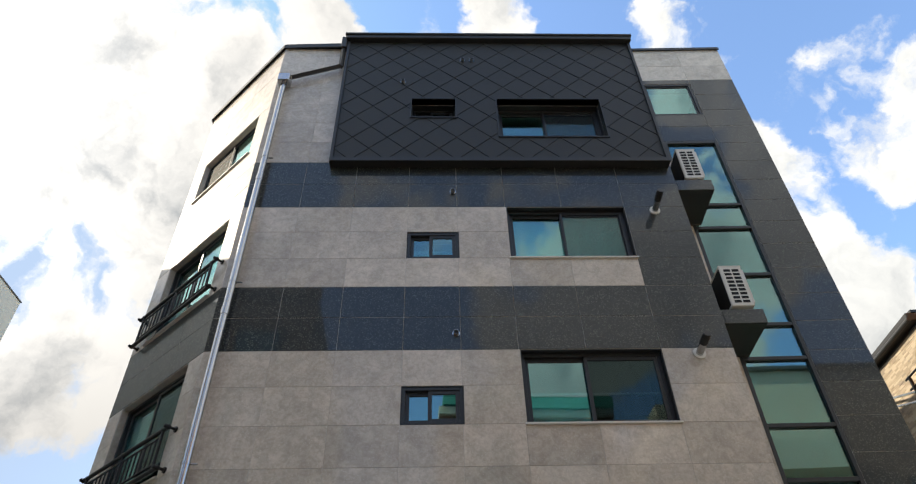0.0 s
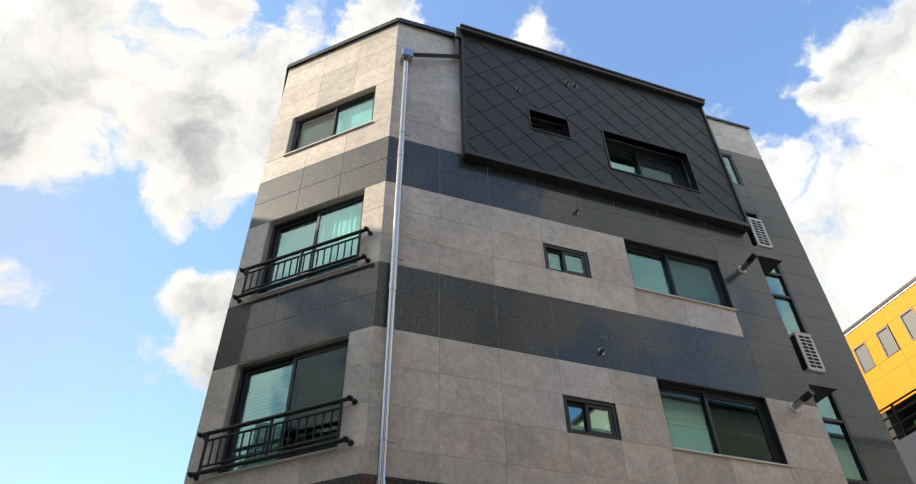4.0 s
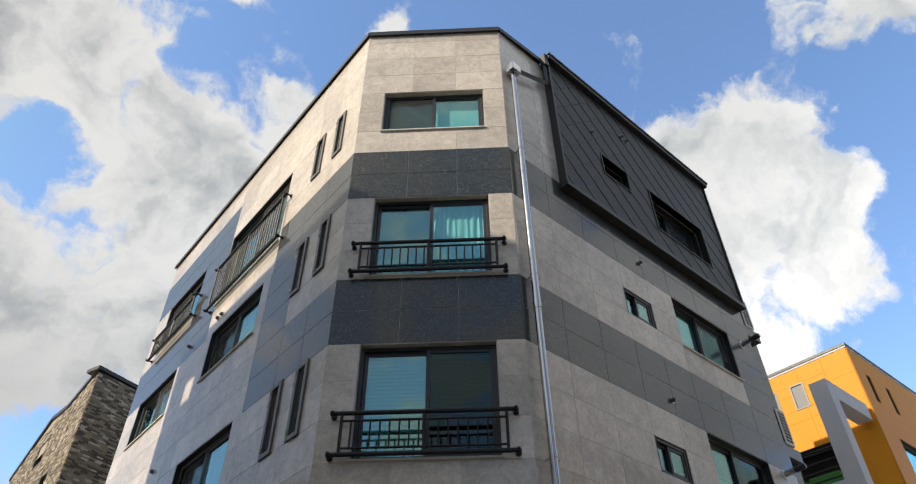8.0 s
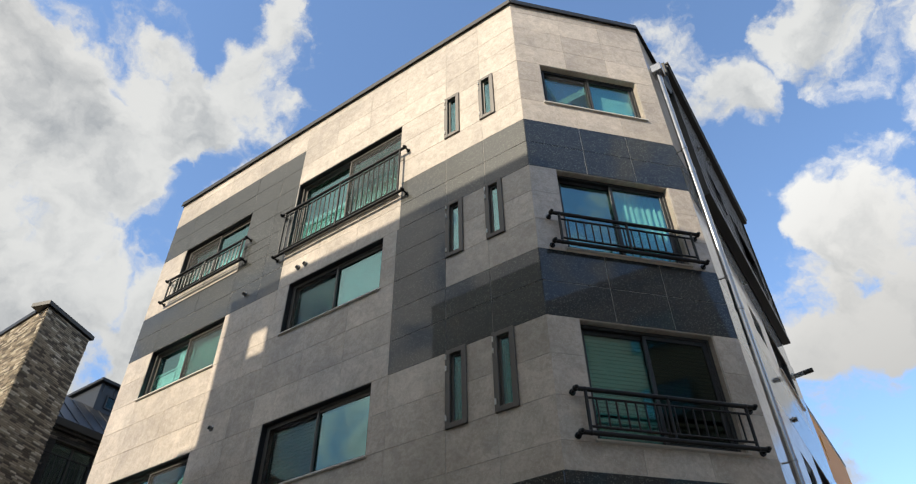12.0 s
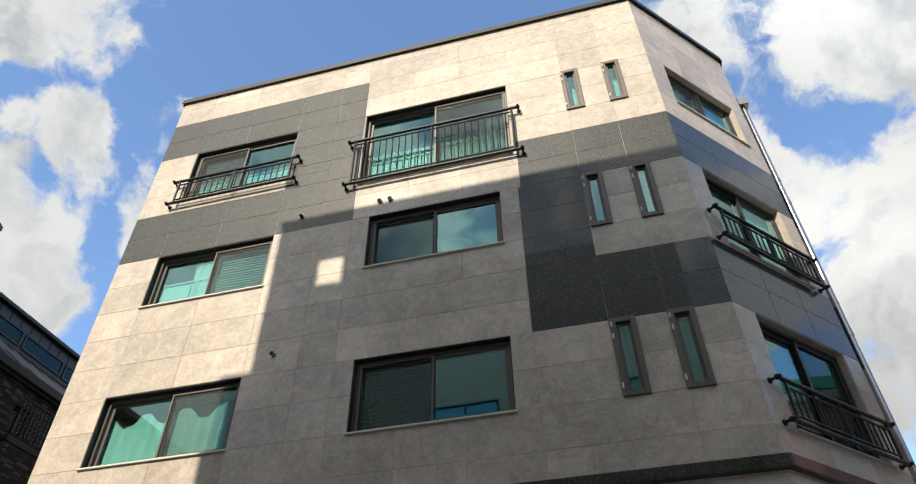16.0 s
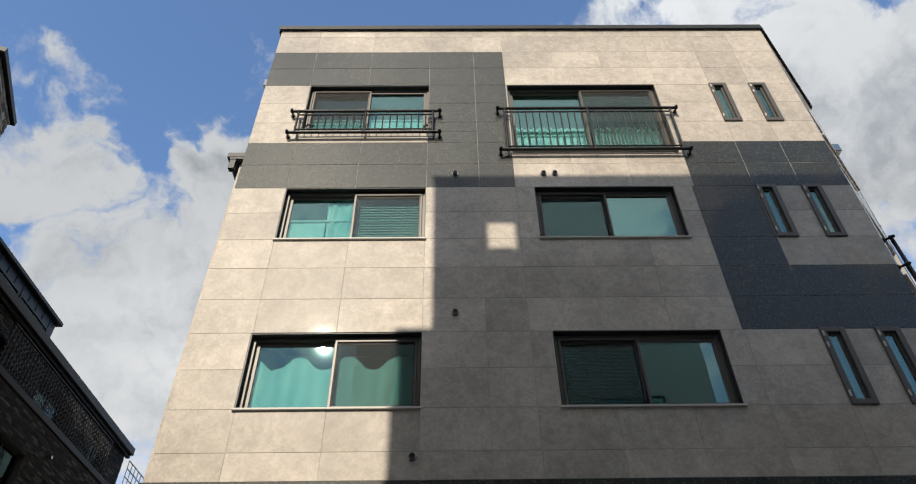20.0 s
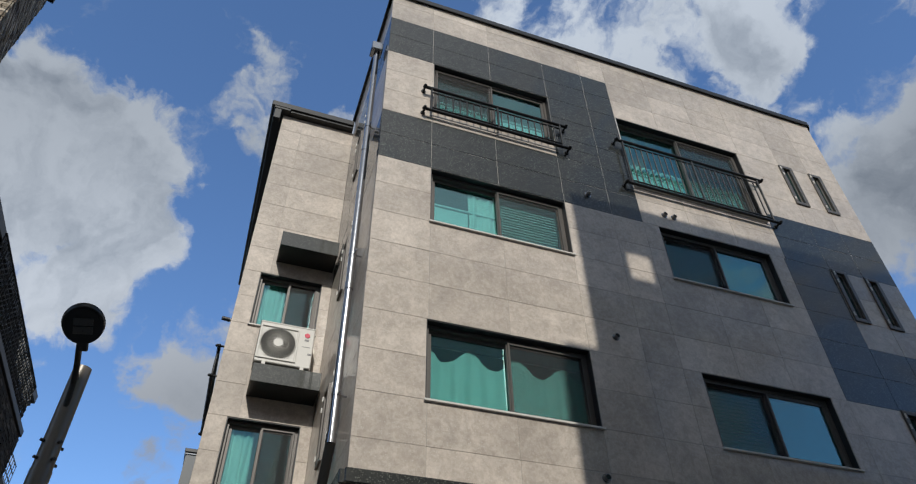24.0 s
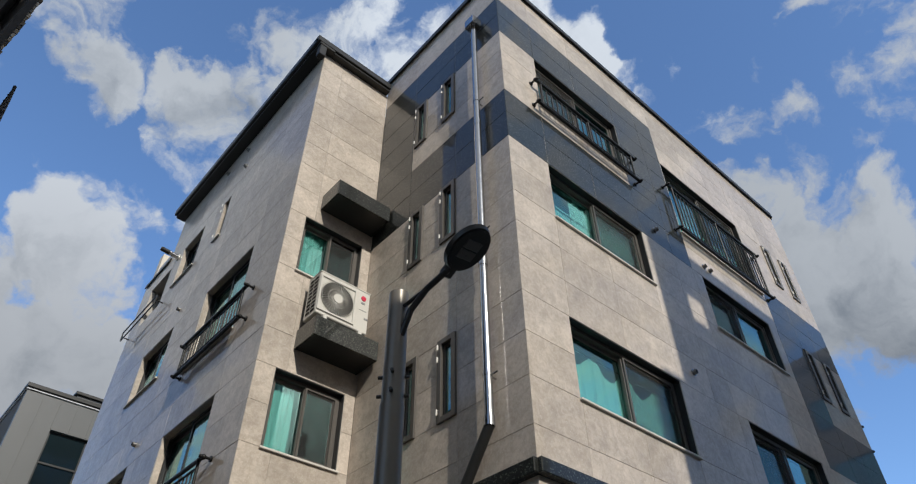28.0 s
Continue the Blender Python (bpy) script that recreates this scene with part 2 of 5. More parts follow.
def mesh_cloth(name, color, share):
    """Woven insect mesh: part thread, part open."""
    m = bpy.data.materials.new(name)
    m.use_nodes = True
    n = Nodes(m.node_tree)
    thread = n.add("ShaderNodeBsdfPrincipled", {"Base Color": (*color, 1), "Roughness": 0.7})
    clear = n.add("ShaderNodeBsdfTransparent", {"Color": (1, 1, 1, 1)})
    n.add("ShaderNodeOutputMaterial", {"Surface": n.add("ShaderNodeMixShader", {0: share, 1: clear.outputs[0], 2: thread.outputs[0]}).outputs[0]})
    return m


def brickwork(name, a, b_, c_):
    m, n, b = material(name)
    co, rnd = own_coords(n)
    isl = n.add("ShaderNodeNewGeometry").outputs["Random Per Island"]
    pick = n.math("FRACT", n.math("ADD", rnd, isl))
    g = n.noise(co, 40.0, 5.0, 0.65)
    col = n.mix(n.ramp(pick, 0.2, 0.8), a, b_)
    col = n.mix(n.ramp(n.math("FRACT", n.math("MULTIPLY", pick, 7.3)), 0.7, 0.95), col, c_)
    col = n.mix(n.math("MULTIPLY", g, 0.35), col, a)
    set_in(n, b, Base_Color=col, Roughness=0.82)
    bump(n, b, g, 0.3, 0.006)
    return m


LIGHT = stone("honed limestone", (0.415, 0.356, 0.295), (0.550, 0.481, 0.409), (0.60, 0.55, 0.48), 0.46, 0.25, 0.26, 0.50, 0.22, cells=46.0, rare=0.2, fine=0.42, veins=(0.39, 0.33, 0.27))
DARK = stone("dark granite", (0.0034, 0.0042, 0.0039), (0.0112, 0.0134, 0.0126), (0.15, 0.158, 0.130), 0.46, 0.30, 0.22, 0.72, 0.50, (1.0, 1.0, 0.95), 56.0, 0.35)
BACKING = plain("mortar backing", (0.40, 0.375, 0.34), 0.9)
SILL = plain("pale sill stone", (0.55, 0.52, 0.47), 0.55)
FRAME = plain("bronze grey aluminium", (0.098, 0.088, 0.077), 0.42, 0.25, 0.05, 60.0, 0.02)
FRAME_BLACK = plain("black aluminium", (0.022, 0.023, 0.024), 0.4, 0.2, 0.05, 60.0, 0.02)
BLACK_METAL = plain("black coated metal", (0.018, 0.0178, 0.017), 0.42, 0.0, 0.08, 18.0, 0.02, 0.4)
SHINGLE = plain("anthracite metal shingle", (0.026, 0.0255, 0.0235), 0.5, 0.0, 0.12, 9.0, 0.05, 0.28)
RAILING = plain("black painted iron", (0.010, 0.010, 0.010), 0.4, 0.0, 0.1, 40.0, 0.06, 0.3)
DULL_STEEL = plain("dull steel", (0.22, 0.215, 0.21), 0.38, 0.8, 0.05, 20.0, 0.02)
STEEL = plain("stainless steel", (0.44, 0.44, 0.445), 0.17, 1.0, 0.05, 20.0, 0.002)
GLASS = glazing("teal window glass", (0.44, 0.74, 0.73), 0.19)
GLASS_DARK = glazing("dim window glass", (0.30, 0.36, 0.35), 0.04)
SCREEN = mesh_cloth("grey insect mesh", (0.022, 0.021, 0.020), 0.25)
ROOM = plain("plain room wall", (0.60, 0.58, 0.53), 0.9)
CURTAIN = plain("pale curtain cloth", (0.68, 0.69, 0.63), 0.85, 0.0, 0.08, 60.0, 0.1)
BLIND = plain("pale roller blind", (0.66, 0.67, 0.64), 0.8)
BLIND_BROWN = plain("brown roller blind", (0.33, 0.26, 0.19), 0.8)
WHITE_PLASTIC = plain("white coated sheet metal", (0.58, 0.56, 0.51), 0.45, 0.0, 0.05, 50.0, 0.03)
DARK_PLASTIC = plain("dark grille", (0.02, 0.02, 0.02), 0.8, spec=0.15)
RED = plain("red badge", (0.55, 0.02, 0.06), 0.4)
GREY_PRINT = plain("grey print", (0.25, 0.25, 0.25), 0.6)
LAMP_METAL = plain("dark bronze lamp metal", (0.045, 0.043, 0.040), 0.38, 0.5, 0.1, 25.0, 0.05)
POLE_METAL = plain("bronze pole paint", (0.19, 0.168, 0.138), 0.36, 0.35, 0.08, 25.0, 0.03)
LAMP_LENS = plain("clear led lens", (0.07, 0.07, 0.066), 0.3)
YELLOW = plain("orange yellow panel", (0.62, 0.235, 0.010), 0.55, 0.0, 0.05, 12.0, 0.02, 0.2)
CONCRETE = plain("pale grey concrete panel", (0.46, 0.47, 0.49), 0.7, 0.0, 0.08, 10.0, 0.05)
GREY_METAL = plain("grey standing seam metal", (0.095, 0.099, 0.10), 0.5, 0.1)
GLASS_BLUE = glazing("dark blue window glass", (0.05, 0.08, 0.14), 0.12)
BRICK_RED = plain("red brick facing", (0.30, 0.11, 0.075), 0.85, 0.0, 0.1, 40.0, 0.1)
BROWN_BRICK = plain("brown brick facing", (0.20, 0.165, 0.135), 0.85, 0.0, 0.1, 40.0, 0.1)
ROOF_METAL = plain("dark standing seam metal", (0.040, 0.043, 0.047), 0.42, 0.4)
BEIGE = plain("beige render", (0.56, 0.505, 0.42), 0.85, 0.0, 0.07, 6.0, 0.05)
GREEN_ROOF = plain("green roof coating", (0.05, 0.30, 0.24), 0.6)
GROUND = plain("pale street paving", (0.345, 0.312, 0.268), 0.9, 0.0, 0.15, 80.0, 0.2)
BRICK_DARK = brickwork("dark grey brick", (0.014, 0.0125, 0.0115), (0.040, 0.035, 0.031), (0.13, 0.115, 0.098))
BRICK_TAN = brickwork("tan brick", (0.30, 0.24, 0.17), (0.46, 0.38, 0.28), (0.22, 0.18, 0.14))
BRICK_MID = brickwork("brown grey brick", (0.085, 0.066, 0.046), (0.31, 0.25, 0.172), (0.58, 0.50, 0.385))
MORTAR = plain("brick mortar", (0.055, 0.050, 0.046), 0.95)
CLOTH = plain("hung laundry cloth", (0.20, 0.21, 0.23), 0.9)


# ---- mesh helpers ----
def slab(bm, x0, x1, y0, y1, z0, z1, edge=0.0):
    """A box; edge: how much its edges are chamfered."""
    made = bmesh.ops.create_cube(bm, size=1.0, matrix=Matrix.Translation(((x0 + x1) / 2, (y0 + y1) / 2, (z0 + z1) / 2)) @ Matrix.Diagonal((abs(x1 - x0), abs(y1 - y0), abs(z1 - z0), 1)))
    if edge:
        edges = {e for v in made["verts"] for e in v.link_edges}
        bmesh.ops.bevel(bm, geom=list(edges), offset=edge, segments=1, affect="EDGES")
    return bm


def rod(bm, a, b, r, sides=12, r2=None):
    """A round bar from a to b."""
    a, b = Vector(a), Vector(b)
    turn = (b - a).to_track_quat("Z", "Y").to_matrix().to_4x4()
    bmesh.ops.create_cone(bm, cap_ends=True, segments=sides, radius1=r, radius2=r if r2 is None else r2, depth=(b - a).length, matrix=Matrix.Translation((a + b) / 2) @ turn)
    return bm


def ball(bm, at, r):
    bmesh.ops.create_uvsphere(bm, u_segments=12, v_segments=8, radius=r, matrix=Matrix.Translation(at))
    return bm


def mesh_of(name, bm, mat, smooth=False):
    me = bpy.data.meshes.new(name)
    bm.to_mesh(me)
    bm.free()
    me.materials.append(mat)
    if smooth:
        for p in me.polygons:
            p.use_smooth = True
        me.set_sharp_from_angle(angle=radians(40))
    return me


def part(name, bm, mat, parent, label="", smooth=False, data=None):
    ob = new(name, data or mesh_of(name, bm, mat, smooth))
    ob.parent = parent
    if label:
        ob["label"] = label
    return ob


def thing(name, m, label, category, group="", kind=""):
    ob = new(name)
    ob.matrix_world = m
    ob.empty_display_size = 0.2
    return tagged(ob, label, category, group, kind)


def structure(name, bm, mat, label, m=None, smooth=False):
    ob = new(name, mesh_of(name, bm, mat, smooth))
    if m is not None:
        ob.matrix_world = m
    return tagged(ob, label, "", "", "structure")


def wall_frame(o, e):
    """Local axes of a wall whose foot runs from o to e, seen from outside: x along it, y into it, z up."""
    u = (Vector(e) - Vector(o)).normalized()
    return Matrix(((u.x, -u.y, 0, o[0]), (u.y, u.x, 0, o[1]), (0, 0, 1, 0), (0, 0, 0, 1)))


def cut(rects, hole):
    """Rectangles (u0, u1, z0, z1) less one hole."""
    a, b, c, d = hole
    out = []
    for u0, u1, z0, z1 in rects:
        if a >= u1 - 1e-6 or b <= u0 + 1e-6 or c >= z1 - 1e-6 or d <= z0 + 1e-6:
            out.append((u0, u1, z0, z1))
            continue
        if z0 < c - 1e-6:
            out.append((u0, u1, z0, c))
        if d < z1 - 1e-6:
            out.append((u0, u1, d, z1))
        lo, hi = max(z0, c), min(z1, d)
        if u0 < a - 1e-6:
            out.append((u0, a, lo, hi))
        if b < u1 - 1e-6:
            out.append((b, u1, lo, hi))
    return out


ROW, HEAD = 0.5425, 6.75


def lv(k):
    """Height of stone course k; course 0 begins at the heads of the second floor's windows."""
    return HEAD + ROW * k


PANELS = {}


def panel_mesh(wd, ht, mat, depth=0.03):
    """A stone slab with eased edges, its near lower corner at the origin."""
    key = (round(wd, 3), round(ht, 3), mat.name, depth)
    if key not in PANELS:
        g, c = (0.0030, 0.002) if mat is DARK else (0.0016, 0.002)
        x0, x1, z0, z1 = g, wd - g, g, ht - g
        v = [(x0, depth, z0), (x1, depth, z0), (x1, depth, z1), (x0, depth, z1), (x0, c, z0), (x1, c, z0), (x1, c, z1), (x0, c, z1),
             (x0 + c, 0, z0 + c), (x1 - c, 0, z0 + c), (x1 - c, 0, z1 - c), (x0 + c, 0, z1 - c)]
        f = [(8, 9, 10, 11), (4, 5, 9, 8), (5, 6, 10, 9), (6, 7, 11, 10), (7, 4, 8, 11), (0, 1, 5, 4), (1, 2, 6, 5), (2, 3, 7, 6), (3, 0, 4, 7)]
        me = bpy.data.meshes.new("stone_panel")
        me.from_pydata(v, [], f)
        me.materials.append(mat)
        PANELS[key] = me
    return PANELS[key]


PENDING = []
TILT = random.Random(11)


def stone_wall(name, o, e, z0, z1, joints, openings, dark, label, thick=0.24):
    """A wall's core with its openings; its stone panels are laid at the end of the file."""
    m = wall_frame(o, e)
    length = (Vector(e) - Vector(o)).length
    rects = [(0.0, length, z0, z1)]
    for h in openings:
        rects = cut(rects, h)
    bm = bmesh.new()
    for a, b, c, d in rects:
        slab(bm, max(a, 0.012), min(b, length - 0.012), 0.0045, 0.03 + thick, c, d)
    ob = structure(name, bm, BACKING, label, m)
    PENDING.append((ob, length, z0, z1, joints, openings, dark))
    return ob


def lay_panels(ob, length, z0, z1, joints, openings, dark):
    k = math.floor((z0 - HEAD) / ROW)
    while lv(k) < z1 - 0.02:
        lo, hi = max(lv(k), z0), min(lv(k + 1), z1)
        cuts = {0.0, length, *joints}
        for a, b, c, d in (*openings, *dark):
            if c < hi - 0.02 and d > lo + 0.02:
                cuts |= {a, b}
        cuts = sorted(x for x in cuts if -1e-6 <= x <= length + 1e-6)
        hard = {x for a, b, c, d in (*openings, *dark) for x in (a, b)} | {0.0, length}
        keep = []
        for x in cuts:
            if keep and x - keep[-1] < 0.16:
                if x in hard and keep[-1] not in hard:
                    keep[-1] = x
                elif x in hard and x - keep[-1] > 0.02:
                    keep.append(x)
                continue
            keep.append(x)
        rects = [(a, b, lo, hi) for a, b in zip(keep, keep[1:])]
        for h in openings:
            rects = cut(rects, h)
        for a, b, c, d in rects:
            if b - a < 0.02 or d - c < 0.02:
                continue
            um, zm = (a + b) / 2, (c + d) / 2
            mat = DARK if any(p < um < q and r < zm < s for p, q, r, s in dark) else LIGHT
            p = new("stone_panel", panel_mesh(b - a, d - c, mat))
            p.parent = ob
            p.location = (a, 0, c)
            p.rotation_euler = (TILT.uniform(-0.0016, 0.0016), 0, TILT.uniform(-0.0016, 0.0016))
        k += 1


# ---- the apartment house: plan ----
CD, BC, AB, A_END = (-5.02, 18.9), (-5.02, 9.30), (-3.105, 7.552), (3.97, 7.72)
INNER, EF, F_END = (-1.82, 18.9), (-1.82, 20.41), (5.7, 20.41)
G_W, G_E = (3.97, 8.65), (6.45, 8.65)
BASE, TOP = 0.0, 14.08


def on_c(y0, y1):
    return CD[1] - y0, CD[1] - y1


def on_a(x0, x1):
    return x0 - AB[0], x1 - AB[0]


def on_d(x0, x1):
    return INNER[0] - x0, INNER[0] - x1


def on_f(x0, x1):
    return F_END[0] - x1, F_END[0] - x0


def on_e(y0, y1):
    return EF[1] - y0, EF[1] - y1


def on_g(x0, x1):
    return x0 - G_W[0], x1 - G_W[0]


F2, F3, F4 = (lv(-2), lv(0)), (lv(3), lv(5)), (lv(8), lv(10))
c_open = {
    "a4": (*on_c(18.08, 15.92), 10.84, lv(10)), "a3": (*on_c(18.10, 15.93), *F3), "a2": (*on_c(18.12, 15.93), *F2),
    "b4": (*on_c(14.52, 11.83), 10.31, lv(10)), "b3": (*on_c(14.25, 12.08), *F3), "b2": (*on_c(14.25, 12.08), *F2),
    "n4": (*on_c(10.82, 10.53), *F4), "m4": (*on_c(10.09, 9.81), *F4), "n3": (*on_c(10.79, 10.50), *F3), "m3": (*on_c(10.07, 9.79), *F3),
    "n2": (*on_c(10.79, 10.49), *F2), "m2": (*on_c(10.07, 9.77), *F2),
}
c_dark = [(*on_c(18.9, 14.54), lv(10), lv(12)), (*on_c(15.92, 14.54), lv(5), lv(12)), (*on_c(18.9, 15.92), lv(5), lv(7)),
          (*on_c(11.75, 9.30), lv(5), lv(7)), (*on_c(11.79, 10.81), lv(0), lv(5)), (*on_c(10.81, 9.30), lv(0), lv(2))]
b_open = {"4": (0.42, 2.23, *F4), "3": (0.42, 2.23, lv(2) + 0.05, lv(5)), "2": (0.42, 2.23, lv(-3) + 0.03, lv(0))}
b_dark = [(0, 2.7, lv(0), lv(2)), (0, 2.7, lv(5), lv(7))]
a_open = {"s3": (*on_a(-0.49, 0.31), lv(3), lv(4)), "s2": (*on_a(-0.49, 0.31), lv(-2), lv(-1)), "3": (*on_a(1.08, 2.99), *F3), "2": (*on_a(1.08, 2.99), *F2),
          "s4": (*on_a(-0.49, 0.31), lv(9), lv(10)), "4": (*on_a(1.08, 2.99), *F4)}
a_dark = [(0, 7.1, lv(0), lv(2)), (0, 7.1, lv(5), lv(7)), (*on_a(2.99, 4.1), lv(2), lv(5))]
d_open = {f"{c}{f}": (*on_d(x0, x1), *z) for c, x0, x1 in (("l", -2.88, -3.17), ("r", -3.60, -3.90)) for f, z in ((4, F4), (3, F3), (2, F2))}
d_dark = [(0, 3.2, lv(5), lv(7)), (0, 3.2, lv(10), lv(12)), (*on_d(-1.82, -2.82), lv(7), lv(10))]
e_open = {"3": (*on_e(20.13, 19.07), *F3), "2": (*on_e(20.13, 19.07), *F2)}
f_open = {"a3": (*on_f(-0.70, 0.96), lv(2), lv(5)), "a2": (*on_f(-0.70, 0.96), lv(-3), lv(0)), "n4": (*on_f(1.28, 1.57), *F4),
          "b4": (*on_f(2.45, 3.45), *F4), "b3": (*on_f(2.30, 3.70), *F3), "b2": (*on_f(2.30, 3.70), *F2), "t4": (*on_f(3.98, 5.05), 10.95, 11.95)}
g_open = {"strip": (*on_g(4.46, 5.53), 3.2, 12.24), "4": (*on_g(4.42, 5.49), 13.10, 14.20)}
g_dark = [(*on_g(4.46, 6.6), 0, 14.41), (*on_g(3.97, 4.46), 12.2, 14.41)]

A_JOINTS = [u - AB[0] for u in (-2.22, -1.37, -0.49, 0.29, 1.06, 1.97, 2.99)]
B_JOINTS = [0.93, 1.73]
C_JOINTS = [18.9 - y for y in (18.1, 17.03, 15.93, 15.1, 14.54, 13.6, 12.7, 11.77, 10.81, 10.07)]

wall_front = stone_wall("wall_south", AB, A_END, BASE, TOP, A_JOINTS, list(a_open.values()), a_dark, "shaded stone wall banded in beige and black panels")
wall_corner = stone_wall("wall_chamfer", BC, AB, BASE, TOP, B_JOINTS, list(b_open.values()), b_dark, "narrow chamfered stone wall with beige and black bands")
wall_street = stone_wall("wall_west", CD, BC, BASE, TOP, C_JOINTS, list(c_open.values()), c_dark, "sunlit beige stone wall with black granite pattern")
wall_side = stone_wall("wall_side", INNER, CD, BASE, TOP, [1.0, 2.1], list(d_open.values()), d_dark, "stone return wall with narrow windows and black bands")
wall_return = stone_wall("wall_return", EF, INNER, BASE, 13.70, [0.43], list(e_open.values()), [], "sunlit beige stone return wall beside the ledges")
wall_lane = stone_wall("wall_north", F_END, EF, BASE, 12.42, [0.9, 1.9, 2.85, 3.75, 4.7, 5.6, 6.5], list(f_open.values()), [], "beige stone wall facing the side lane")
wall_stair = stone_wall("wall_stair", G_W, G_E, BASE, 15.56, [1.5], list(g_open.values()), g_dark, "black granite stair wall with a glazed strip")
up = wall_frame((4.30, 20.41), EF)
bm = slab(bmesh.new(), 0.012, 6.108, 0.0045, 0.27, 12.42, 13.80)
lane_upper = structure("wall_north_upper", bm, BACKING, "upper beige stone wall under the dark eave", up)
PENDING.append((lane_upper, 6.12, 12.42, 13.80, [0.5, 1.45, 2.35, 3.3, 4.2, 5.1], [], []))
bm = bmesh.new()
slab(bm, 3.73, 3.97, 7.96, 8.65, BASE, TOP)
slab(bm, 6.21, 6.45, 8.9, 20.2, BASE, 14.0)
slab(bm, 5.46, 5.70, 20.16, 20.40, BASE, 12.4)
structure("wall_east", bm, BEIGE, "plain rendered wall closing the far side")
# floors, core and roof inside
for i, z in enumerate((lv(-5) + 0.1, lv(0) + 0.2, lv(5) + 0.2, lv(10) + 0.55)):
    bm = bmesh.new()
    slab(bm, -4.74, 3.70, 9.45, 18.62, z, z + 0.2)
    slab(bm, -2.9, 3.70, 7.95, 9.45, z, z + 0.2)
    slab(bm, -1.5, 5.4, 18.62, 20.15, z, z + 0.2)
    structure(f"floor_slab_{i + 1}", bm, ROOM, "plain inner floor slab behind the windows")
bm = bmesh.new()
slab(bm, -2.6, 2.6, 11.2, 17.0, BASE, 13.0)
structure("wall_core", bm, ROOM, "plain inner wall behind the rooms")
bm = bmesh.new()
slab(bm, -4.74, 6.2, 9.5, 18.62, 13.35, 13.55)
slab(bm, -2.85, 3.7, 7.9, 9.5, 13.30, 13.5)
slab(bm, -1.5, 6.2, 18.62, 20.18, 13.30, 13.5)
structure("roof", bm, CONCRETE, "flat roof slab behind the parapet")
bm = bmesh.new()
slab(bm, 2.6, 3.96, 8.66, 8.9, 13.4, 15.5)
slab(bm, 2.6, 2.84, 8.9, 12.0, 13.4, 15.5)
slab(bm, 2.6, 6.2, 12.0, 12.2, 13.4, 15.5)
slab(bm, 6.21, 6.45, 8.9, 12.2, 14.0, 15.5)
slab(bm, 2.6, 6.45, 8.92, 12.2, 15.5, 15.6)
structure("wall_stair_upper", bm, LIGHT, "beige stair head above the roof")


def coping(o, e, z, name, label, out=0.05, deep=0.3, high=0.09, start=0.0, end=0.0):
    m = wall_frame(o, e)
    length = (Vector(e) - Vector(o)).length
    bm = slab(bmesh.new(), -start, length + end, -out, deep, z, z + high, 0.008)
    slab(bm, -start, length + end, -out - 0.006, -out + 0.012, z - 0.05, z + 0.004)
    return structure(name, bm, BLACK_METAL, label, m)


coping(CD, BC, TOP, "parapet_coping_west", "black metal parapet coping", start=0.05, end=0.02)
coping(BC, AB, TOP, "parapet_coping_chamfer", "black metal parapet coping", end=0.02)
coping(AB, (-1.9, 7.545), TOP, "parapet_coping_south", "black metal parapet coping")
coping(INNER, CD, TOP, "parapet_coping_side", "black metal parapet coping")
coping(G_W, G_E, 15.56, "parapet_coping_stair", "thin black metal coping on the stair wall", out=0.03, high=0.05, end=0.03)
coping(F_END, (4.30, 20.41), 12.42, "parapet_coping_terrace", "thin black metal coping on the terrace wall", out=0.03, high=0.06)
# string course over the ground floor
for nm, o, e in (("west", CD, BC), ("chamfer", BC, AB), ("south", AB, A_END), ("side", INNER, CD)):
    m = wall_frame(o, e)
    length = (Vector(e) - Vector(o)).length
    bm = slab(bmesh.new(), -0.035, length + 0.035, -0.085, 0.02, 4.61, 4.76, 0.01)
    structure(f"string_course_{nm}", bm, DARK, "black granite string course above the ground floor", m)


# ---- windows ----
COUNT = [0]


